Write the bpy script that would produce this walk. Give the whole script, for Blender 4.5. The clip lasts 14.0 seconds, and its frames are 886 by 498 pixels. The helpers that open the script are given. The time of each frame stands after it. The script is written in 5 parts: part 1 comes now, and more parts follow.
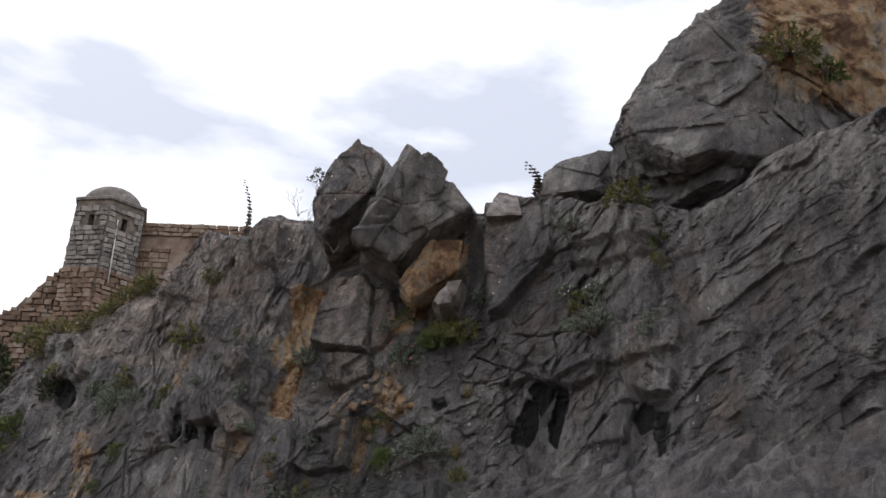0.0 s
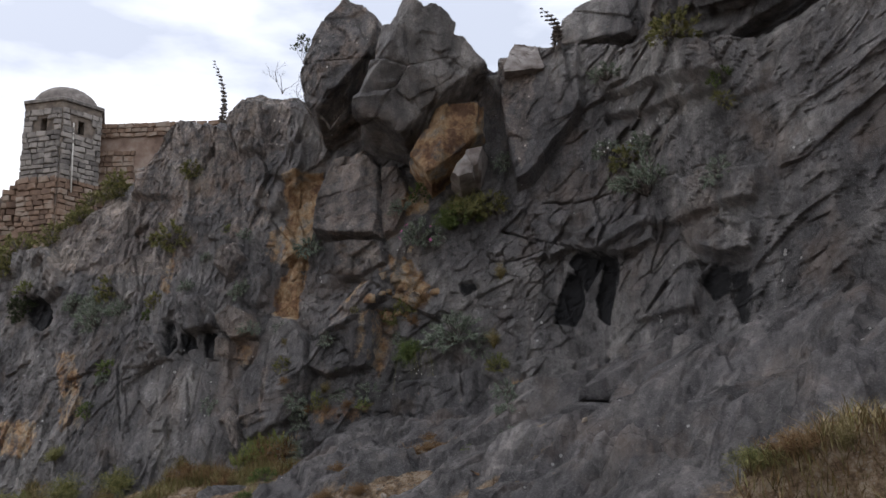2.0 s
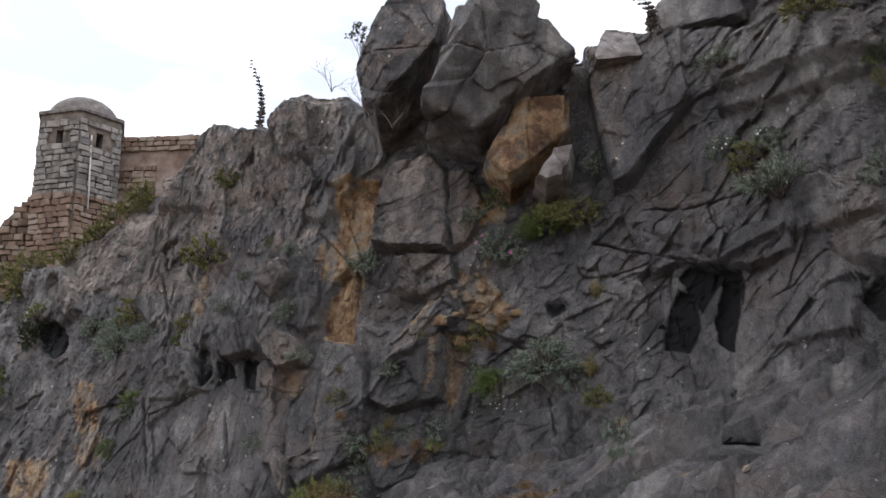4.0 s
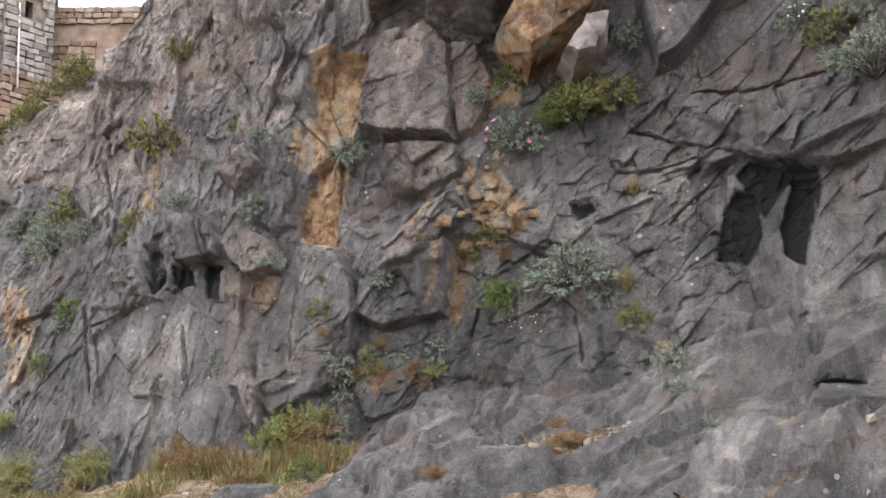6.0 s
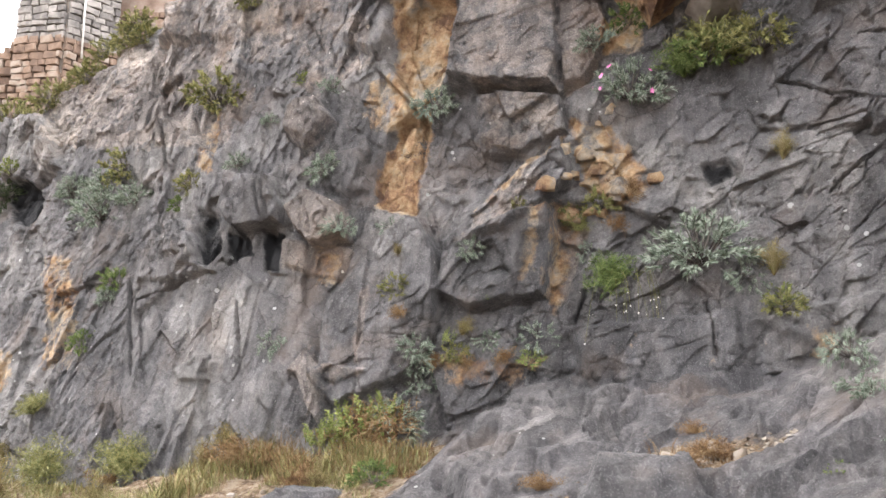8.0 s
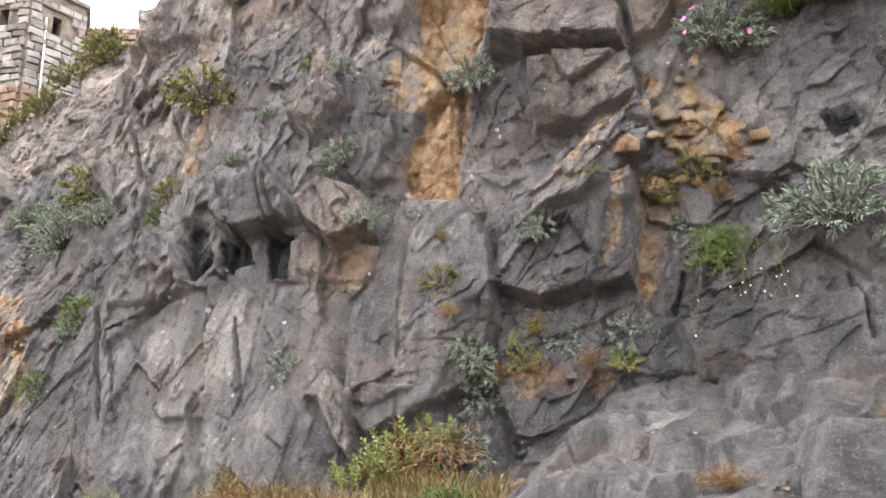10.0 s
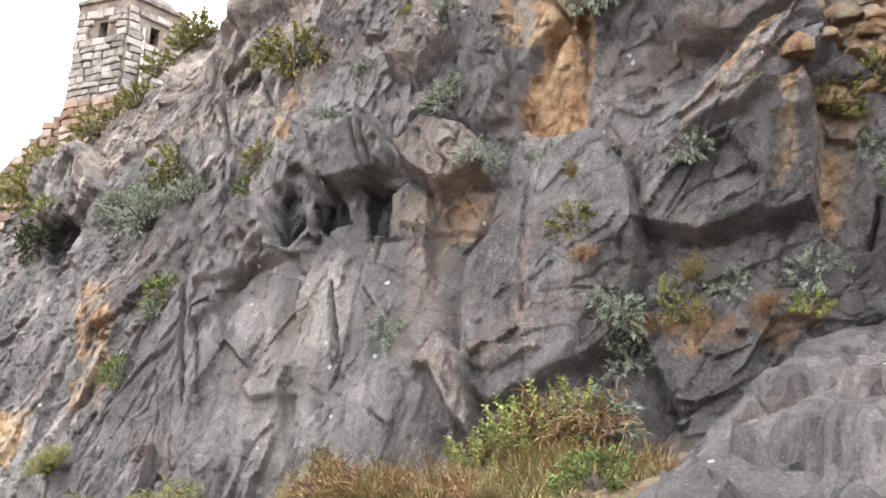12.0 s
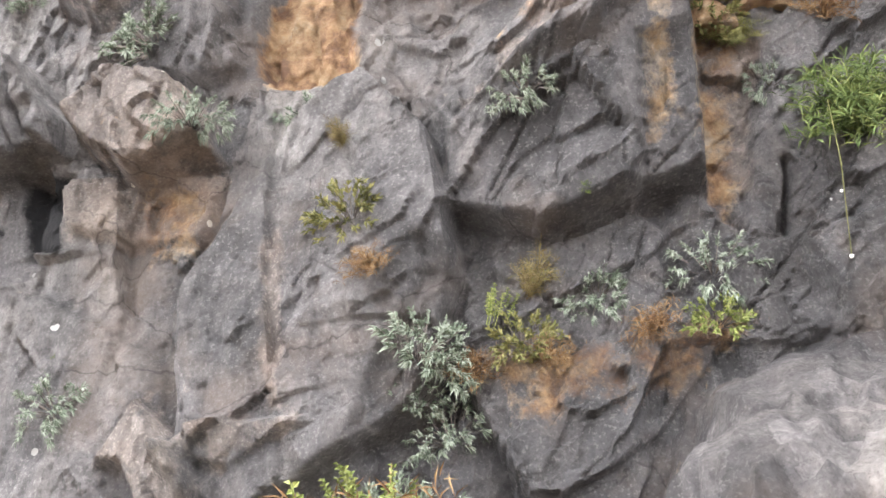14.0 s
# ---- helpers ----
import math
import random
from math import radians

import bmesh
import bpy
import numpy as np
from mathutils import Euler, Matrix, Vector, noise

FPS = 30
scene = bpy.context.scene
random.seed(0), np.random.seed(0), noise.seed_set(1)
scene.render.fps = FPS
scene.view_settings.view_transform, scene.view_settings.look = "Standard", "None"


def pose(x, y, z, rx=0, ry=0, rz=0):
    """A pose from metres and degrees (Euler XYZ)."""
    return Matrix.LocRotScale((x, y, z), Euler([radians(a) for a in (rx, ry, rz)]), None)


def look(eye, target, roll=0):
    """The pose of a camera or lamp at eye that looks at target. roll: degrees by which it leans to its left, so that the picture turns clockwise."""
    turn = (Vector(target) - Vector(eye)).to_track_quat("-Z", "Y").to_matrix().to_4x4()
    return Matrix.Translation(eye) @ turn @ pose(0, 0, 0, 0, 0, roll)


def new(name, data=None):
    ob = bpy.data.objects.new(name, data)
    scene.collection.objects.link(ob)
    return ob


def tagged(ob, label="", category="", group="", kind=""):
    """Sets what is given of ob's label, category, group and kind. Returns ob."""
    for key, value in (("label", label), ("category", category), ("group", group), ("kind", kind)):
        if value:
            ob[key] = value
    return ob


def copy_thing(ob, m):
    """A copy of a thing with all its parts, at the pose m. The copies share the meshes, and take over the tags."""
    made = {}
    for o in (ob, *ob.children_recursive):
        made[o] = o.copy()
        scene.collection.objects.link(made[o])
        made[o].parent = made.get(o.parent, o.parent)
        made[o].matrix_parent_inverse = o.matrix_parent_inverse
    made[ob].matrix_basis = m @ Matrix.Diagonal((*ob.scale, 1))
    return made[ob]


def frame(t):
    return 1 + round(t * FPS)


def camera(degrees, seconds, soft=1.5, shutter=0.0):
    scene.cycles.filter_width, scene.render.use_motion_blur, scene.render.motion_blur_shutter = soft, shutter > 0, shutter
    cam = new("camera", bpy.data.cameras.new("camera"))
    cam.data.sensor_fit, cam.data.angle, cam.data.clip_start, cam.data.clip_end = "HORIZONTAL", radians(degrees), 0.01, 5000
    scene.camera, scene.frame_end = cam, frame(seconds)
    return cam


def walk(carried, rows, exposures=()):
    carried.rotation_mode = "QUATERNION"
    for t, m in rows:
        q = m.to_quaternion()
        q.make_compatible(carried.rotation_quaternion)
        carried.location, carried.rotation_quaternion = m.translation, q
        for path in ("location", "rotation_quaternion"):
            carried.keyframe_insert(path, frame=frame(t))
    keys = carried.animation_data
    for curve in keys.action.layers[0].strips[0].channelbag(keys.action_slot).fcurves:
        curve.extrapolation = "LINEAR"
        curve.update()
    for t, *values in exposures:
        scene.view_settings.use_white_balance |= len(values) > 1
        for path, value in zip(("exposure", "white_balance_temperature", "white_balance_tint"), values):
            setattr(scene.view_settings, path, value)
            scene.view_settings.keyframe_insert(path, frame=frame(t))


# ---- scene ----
cam = camera(51.2, 14.0)
PATH = [
    (0, (1.216, 4.137, 1.373), (0.954, 5.982, 2.1), 3.2),
    (0.5, (0.946, 4.411, 1.324), (0.652, 6.262, 2.023), -1.6),
    (1, (0.777, 4.693, 1.449), (0.402, 6.541, 2.114), -0.7),
    (1.5, (0.587, 5.024, 1.485), (0.231, 6.896, 2.09), -2.6),
    (2, (0.426, 5.381, 1.528), (0.238, 7.304, 2.043), -2.0),
    (2.5, (0.263, 5.762, 1.627), (0.049, 7.664, 2.207), -1.5),
    (3, (0.025, 6.178, 1.604), (-0.135, 8.067, 2.243), -0.8),
    (3.5, (-0.217, 6.422, 1.712), (-0.402, 8.327, 2.294), -3.9),
    (3.7, (-0.296, 6.501, 1.721), (-0.512, 8.401, 2.305), -2.0),
    (5.8, (-1.038, 7.917, 2.049), (-1.103, 9.869, 2.481), -3.9),
    (6, (-0.984, 8.015, 2.068), (-1.083, 9.978, 2.438), -1.5),
    (6.5, (-0.979, 8.348, 2.036), (-1.248, 10.307, 2.335), -2.0),
    (7, (-1.128, 8.687, 1.992), (-1.302, 10.661, 2.262), 1.3),
    (7.5, (-1.139, 8.9, 1.971), (-1.198, 10.884, 2.211), 1.5),
    (8, (-1.272, 9.184, 1.987), (-1.512, 11.129, 2.384), 1.2),
    (8.5, (-1.472, 9.348, 1.893), (-1.799, 11.283, 2.274), -0.8),
    (8.7, (-1.468, 9.489, 1.961), (-1.799, 11.42, 2.361), -1.9),
    (10.8, (-2.245, 10.99, 1.328), (-2.335, 12.836, 2.092), 0.1),
    (11, (-2.25, 11.069, 1.305), (-2.355, 12.907, 2.088), 0.4),
    (11.5, (-2.251, 11.204, 1.385), (-2.409, 13.058, 2.117), 0.5),
    (12, (-2.183, 11.401, 1.412), (-2.537, 13.238, 2.119), -0.5),
    (12.5, (-2.237, 11.697, 1.506), (-2.356, 13.579, 2.172), -3.4),
    (13, (-2.266, 12.092, 1.669), (-2.287, 13.94, 2.434), -4.8),
    (13.5, (-2.227, 12.508, 1.779), (-2.251, 14.359, 2.538), -6.3),
    (14, (-2.264, 12.809, 1.963), (-2.122, 14.689, 2.631), -9.2),
]
walk(cam, [(t, look(eye, target, roll)) for t, eye, target, roll in PATH], [(0.0, 0.9, 6450, 10), (1.5, 0.9, 6300, 10), (3.7, 1.12, 6250, 10), (5.8, 2.42, 6500, 10), (7.0, 2.88, 6700, 10), (8.0, 3.02, 6600, 10), (8.7, 2.88, 6650, 10), (10.8, 3.12, 6680, 10), (12.5, 3.2, 6680, 10), (14.0, 3.7, 6650, 10)])

# ---- light ----
SUN_EL, SUN_AZ = radians(52), radians(-62)
world = bpy.data.worlds.new("sky")
scene.world = world
world.use_nodes = True
wn, wl = world.node_tree.nodes, world.node_tree.links
wn.clear()
w_out = wn.new("ShaderNodeOutputWorld")
w_bg = wn.new("ShaderNodeBackground")
w_sky = wn.new("ShaderNodeTexSky")
w_sky.sky_type, w_sky.sun_disc = "NISHITA", False
w_sky.sun_elevation, w_sky.sun_rotation = SUN_EL, SUN_AZ
w_sky.air_density, w_sky.dust_density = 1.0, 3.0
w_co = wn.new("ShaderNodeTexCoord")
w_map = wn.new("ShaderNodeMapping")
w_map.inputs["Scale"].default_value = (1.2, 1.2, 3.5)
w_noise = wn.new("ShaderNodeTexNoise")
w_noise.inputs["Scale"].default_value, w_noise.inputs["Detail"].default_value = 2.2, 7
w_ramp = wn.new("ShaderNodeValToRGB")
w_ramp.color_ramp.elements[0].position, w_ramp.color_ramp.elements[0].color = 0.36, (4.9, 5.15, 5.9, 1)
w_ramp.color_ramp.elements[1].position, w_ramp.color_ramp.elements[1].color = 0.58, (11.4, 11.3, 11.6, 1)
w_mix = wn.new("ShaderNodeMix")
w_mix.data_type = "RGBA"
w_mix.inputs["Factor"].default_value = 0.9
wl.new(w_co.outputs["Generated"], w_map.inputs["Vector"])
wl.new(w_map.outputs["Vector"], w_noise.inputs["Vector"])
wl.new(w_noise.outputs["Fac"], w_ramp.inputs["Fac"])
wl.new(w_sky.outputs["Color"], w_mix.inputs["A"])
wl.new(w_ramp.outputs["Color"], w_mix.inputs["B"])
# an overcast sky is brighter overhead than at the horizon
w_sep = wn.new("ShaderNodeSeparateXYZ")
w_gain = wn.new("ShaderNodeMath")
w_gain.operation = "MULTIPLY_ADD"
w_gain.inputs[1].default_value, w_gain.inputs[2].default_value = 0.25, 0.86
w_gain.use_clamp = False
w_scale = wn.new("ShaderNodeVectorMath")
w_scale.operation = "SCALE"
wl.new(w_co.outputs["Generated"], w_sep.inputs[0])
wl.new(w_sep.outputs["Z"], w_gain.inputs[0])
w_floor = wn.new("ShaderNodeMath")
w_floor.operation = "MAXIMUM"
w_floor.inputs[1].default_value = 0.5
wl.new(w_gain.outputs[0], w_floor.inputs[0])
wl.new(w_mix.outputs["Result"], w_scale.inputs[0])
wl.new(w_floor.outputs[0], w_scale.inputs["Scale"])
wl.new(w_scale.outputs[0], w_bg.inputs["Color"])
w_bg.inputs["Strength"].default_value = 0.085
wl.new(w_bg.outputs["Background"], w_out.inputs["Surface"])

sun = new("sun", bpy.data.lights.new("sun", "SUN"))
sun.data.energy, sun.data.angle, sun.data.color = 0.5, radians(24), (1.0, 0.96, 0.9)
sun_from = Vector((math.sin(SUN_AZ) * math.cos(SUN_EL), math.cos(SUN_AZ) * math.cos(SUN_EL), math.sin(SUN_EL)))
sun.matrix_world = look(tuple(sun_from * 60), (0, 0, 0))


# ---- noise on arrays ----
def hashed(i, j, k, seed):
    h = (i.astype(np.int64) * 374761393 + j.astype(np.int64) * 668265263 + k.astype(np.int64) * 2147483647 + seed * 1274126177) & 0xFFFFFFFF
    h = ((h ^ (h >> 13)) * 1274126177) & 0xFFFFFFFF
    h = ((h ^ (h >> 16)) * 2246822519) & 0xFFFFFFFF
    return ((h ^ (h >> 15)) & 0xFFFFFF) / float(0xFFFFFF)


def value_noise(x, y, z, seed):
    xi, yi, zi = np.floor(x), np.floor(y), np.floor(z)
    u, v, w = x - xi, y - yi, z - zi
    u, v, w = u * u * (3 - 2 * u), v * v * (3 - 2 * v), w * w * (3 - 2 * w)
    out = 0
    for a in (0, 1):
        for b in (0, 1):
            for c in (0, 1):
                out = out + hashed(xi + a, yi + b, zi + c, seed) * (u if a else 1 - u) * (v if b else 1 - v) * (w if c else 1 - w)
    return out * 2 - 1


def fbm(x, y, z, seed, octaves=4, gain=0.5):
    out, amp = 0, 1.0
    for o in range(octaves):
        out = out + amp * value_noise(x, y, z, seed + o * 17)
        x, y, z, amp = x * 2.03 + 3.1, y * 2.03 + 1.7, z * 2.03 + 5.3, amp * gain
    return out


def facets(u, v, seed, tilt=1.0, hard=26.0):
    """Broken planes: a height with a slope of its own in every cell, and the distance to the cell's edge."""
    ui, vi = np.floor(u), np.floor(v)
    zero, near, high = np.zeros(u.shape), [], []
    for a in (-1, 0, 1):
        for b in (-1, 0, 1):
            ci, cj = ui + a, vi + b
            du = u - ci - hashed(ci, cj, zero, seed)
            dv = v - cj - hashed(ci, cj, zero, seed + 1)
            near.append(du * du + dv * dv)
            high.append(0.42 * (hashed(ci, cj, zero, seed + 2) * 2 - 1) + tilt * (du * (hashed(ci, cj, zero, seed + 3) * 2 - 1) + dv * (hashed(ci, cj, zero, seed + 4) * 2 - 1)))
    first, second = np.partition(np.stack(near), 1, axis=0)[:2]
    w = [np.exp(-hard * (d - first)) for d in near]
    return sum(k * h for k, h in zip(w, high)) / sum(w), np.sqrt(second) - np.sqrt(first)


def smooth(x):
    x = np.clip(x, 0, 1)
    return x * x * (3 - 2 * x)


# ---- materials ----
def material(name):
    m = bpy.data.materials.new(name)
    m.use_nodes = True
    return m, m.node_tree.nodes, m.node_tree.links, m.node_tree.nodes["Principled BSDF"]


def tex(n, l, kind, scale, detail=5.0, rough=0.55, vec=None, **more):
    t = n.new("ShaderNodeTex" + kind)
    t.inputs["Scale"].default_value = scale
    if kind == "Noise":
        t.inputs["Detail"].default_value, t.inputs["Roughness"].default_value = detail, rough
    if vec is not None:
        l.new(vec, t.inputs["Vector"])
    return t


def spread(n, l, fac, k):
    """Widens a noise's range about its middle."""
    m = n.new("ShaderNodeMath")
    m.operation = "MULTIPLY_ADD"
    m.inputs[1].default_value, m.inputs[2].default_value = k, 0.5 - 0.5 * k
    l.new(fac, m.inputs[0])
    return m.outputs[0]


def ramp(n, l, fac, stops):
    r = n.new("ShaderNodeValToRGB")
    while len(r.color_ramp.elements) < len(stops):
        r.color_ramp.elements.new(0.5)
    for e, (p, c) in zip(r.color_ramp.elements, stops):
        e.position, e.color = p, (*c, 1) if len(c) == 3 else c
    l.new(fac, r.inputs["Fac"])
    return r.outputs["Color"]


def mix(n, l, fac, a, b, how="MIX"):
    m = n.new("ShaderNodeMix")
    m.data_type, m.blend_type = "RGBA", how
    for slot, v in (("Factor", fac), ("A", a), ("B", b)):
        if isinstance(v, (int, float)):
            m.inputs[slot].default_value = v
        elif isinstance(v, tuple):
            m.inputs[slot].default_value = (*v, 1)
        else:
            l.new(v, m.inputs[slot])
    return m.outputs["Result"]


def bump(n, l, bsdf, height, strength, distance):
    b = n.new("ShaderNodeBump")
    b.inputs["Strength"].default_value, b.inputs["Distance"].default_value = strength, distance
    l.new(height, b.inputs["Height"])
    l.new(b.outputs["Normal"], bsdf.inputs["Normal"])


def grey(v):
    return (v, v, v)


def attr(n, name):
    a = n.new("ShaderNodeAttribute")
    a.attribute_name = name
    return a.outputs["Fac"]


def stretched_grain(n, l, vec):
    """The stone's grain: position turned and drawn out along the dip of its beds."""
    m = n.new("ShaderNodeMapping")
    m.inputs["Rotation"].default_value = (0.2, 0.6, 0.1)
    m.inputs["Scale"].default_value = (1.0, 1.0, 0.5)
    l.new(vec, m.inputs["Vector"])
    return m.outputs["Vector"]


def stone_colour(n, l, vec):
    """Weathered grey limestone: broad tone, streaks, grain, scars, hairline cracks and lichen dots."""
    big = tex(n, l, "Noise", 0.9, 6, 0.6, vec)
    c = ramp(n, l, spread(n, l, big.outputs["Fac"], 2.0), [(0.28, (0.132, 0.127, 0.13)), (0.5, (0.182, 0.173, 0.173)), (0.72, (0.262, 0.248, 0.24))])
    stretched = n.new("ShaderNodeMapping")
    stretched.inputs["Scale"].default_value = (5.0, 5.0, 0.7)
    l.new(vec, stretched.inputs["Vector"])
    streak = tex(n, l, "Noise", 1.3, 6, 0.6, stretched.outputs["Vector"])
    c = mix(n, l, 0.42, c, ramp(n, l, spread(n, l, streak.outputs["Fac"], 2.0), [(0.34, grey(0.55)), (0.5, grey(1.0)), (0.68, (1.35, 1.3, 1.24))]), "MULTIPLY")
    mid = tex(n, l, "Noise", 5.0, 13, 0.78, vec)
    c = mix(n, l, 0.55, c, ramp(n, l, spread(n, l, mid.outputs["Fac"], 1.35), [(0.3, grey(0.45)), (0.44, grey(0.85)), (0.54, grey(1.1)), (0.7, (1.75, 1.7, 1.64))]), "MULTIPLY")
    fine = tex(n, l, "Noise", 28.0, 9, 0.85, vec)
    c = mix(n, l, 0.5, c, ramp(n, l, spread(n, l, fine.outputs["Fac"], 1.25), [(0.33, grey(0.42)), (0.46, grey(0.92)), (0.56, grey(1.12)), (0.7, grey(1.75))]), "MULTIPLY")
    fleck = tex(n, l, "Noise", 95.0, 3, 0.6, vec)
    c = mix(n, l, ramp(n, l, fleck.outputs["Fac"], [(0.57, grey(0.0)), (0.64, grey(0.3))]), c, (0.42, 0.4, 0.385))
    c = mix(n, l, ramp(n, l, fleck.outputs["Fac"], [(0.36, grey(0.35)), (0.43, grey(0.0))]), c, (0.07, 0.066, 0.064))
    for scale, weight, lows, highs in ((3.0, 0.7, 0.74, 1.24), (9.0, 0.6, 0.7, 1.26)):
        shift = n.new("ShaderNodeVectorMath")
        shift.operation = "MULTIPLY_ADD"
        shift.inputs[1].default_value = (0.4 / scale,) * 3
        wave = tex(n, l, "Noise", scale * 1.4, 6, 0.7, vec)
        l.new(wave.outputs["Color"], shift.inputs[0])
        l.new(stretched_grain(n, l, vec), shift.inputs[2])
        faces = tex(n, l, "Voronoi", scale, vec=shift.outputs[0])
        tone = n.new("ShaderNodeSeparateColor")
        l.new(faces.outputs["Color"], tone.inputs[0])
        c = mix(n, l, weight, c, ramp(n, l, tone.outputs[0], [(0.05, grey(lows)), (0.5, grey(1.0)), (0.95, grey(highs))]), "MULTIPLY")
    tint = tex(n, l, "Noise", 1.7, 6, 0.65, vec)
    c = mix(n, l, ramp(n, l, spread(n, l, tint.outputs["Fac"], 1.9), [(0.54, grey(0.0)), (0.85, grey(0.42))]), c, (0.28, 0.21, 0.165))
    warped = n.new("ShaderNodeVectorMath")
    warped.operation = "MULTIPLY_ADD"
    wob3 = tex(n, l, "Noise", 2.5, 5, 0.6, vec)
    l.new(wob3.outputs["Color"], warped.inputs[0])
    warped.inputs[1].default_value = (0.22, 0.22, 0.22)
    l.new(vec, warped.inputs[2])
    hair = n.new("ShaderNodeTexVoronoi")
    hair.feature = "DISTANCE_TO_EDGE"
    hair.inputs["Scale"].default_value = 2.1
    l.new(warped.outputs[0], hair.inputs["Vector"])
    cracked = ramp(n, l, hair.outputs["Distance"], [(0.0, grey(0.5)), (0.01, grey(1.0))])
    c = mix(n, l, ramp(n, l, tint.outputs["Fac"], [(0.46, grey(0.0)), (0.54, grey(0.85))]), c, mix(n, l, 1.0, c, cracked, "MULTIPLY"))
    dots = tex(n, l, "Voronoi", 7.0, vec=vec)
    wob = tex(n, l, "Noise", 1.1, 3, 0.5, vec)
    size = n.new("ShaderNodeMath")
    size.operation = "LESS_THAN"
    lim = n.new("ShaderNodeMath")
    lim.operation = "MULTIPLY_ADD"
    l.new(wob.outputs["Fac"], lim.inputs[0])
    lim.inputs[1].default_value, lim.inputs[2].default_value = 0.62, -0.275
    l.new(dots.outputs["Distance"], size.inputs[0])
    l.new(lim.outputs[0], size.inputs[1])
    c = mix(n, l, size.outputs[0], c, (0.5, 0.49, 0.47))
    return c, mid.outputs["Fac"], fine.outputs["Fac"]


def chipped(n, l, vec, wobble, scale, gain, height):
    """Adds flat, tilted fracture faces to a height, one for each cell of broken stone."""
    bent = n.new("ShaderNodeVectorMath")
    bent.operation = "MULTIPLY_ADD"
    bent.inputs[1].default_value = (0.1 / scale,) * 3
    l.new(wobble, bent.inputs[0])
    l.new(vec, bent.inputs[2])
    cells = n.new("ShaderNodeTexVoronoi")
    cells.inputs["Scale"].default_value = scale
    l.new(bent.outputs[0], cells.inputs["Vector"])
    away = n.new("ShaderNodeVectorMath")
    away.operation = "SUBTRACT"
    l.new(bent.outputs[0], away.inputs[0])
    l.new(cells.outputs["Position"], away.inputs[1])
    lean = n.new("ShaderNodeVectorMath")
    lean.operation = "SUBTRACT"
    lean.inputs[1].default_value = (0.5, 0.5, 0.5)
    l.new(cells.outputs["Color"], lean.inputs[0])
    dot = n.new("ShaderNodeVectorMath")
    dot.operation = "DOT_PRODUCT"
    l.new(away.outputs[0], dot.inputs[0])
    l.new(lean.outputs[0], dot.inputs[1])
    total = n.new("ShaderNodeMath")
    total.operation = "MULTIPLY_ADD"
    total.inputs[1].default_value = gain
    l.new(dot.outputs["Value"], total.inputs[0])
    l.new(height, total.inputs[2])
    return total.outputs[0]


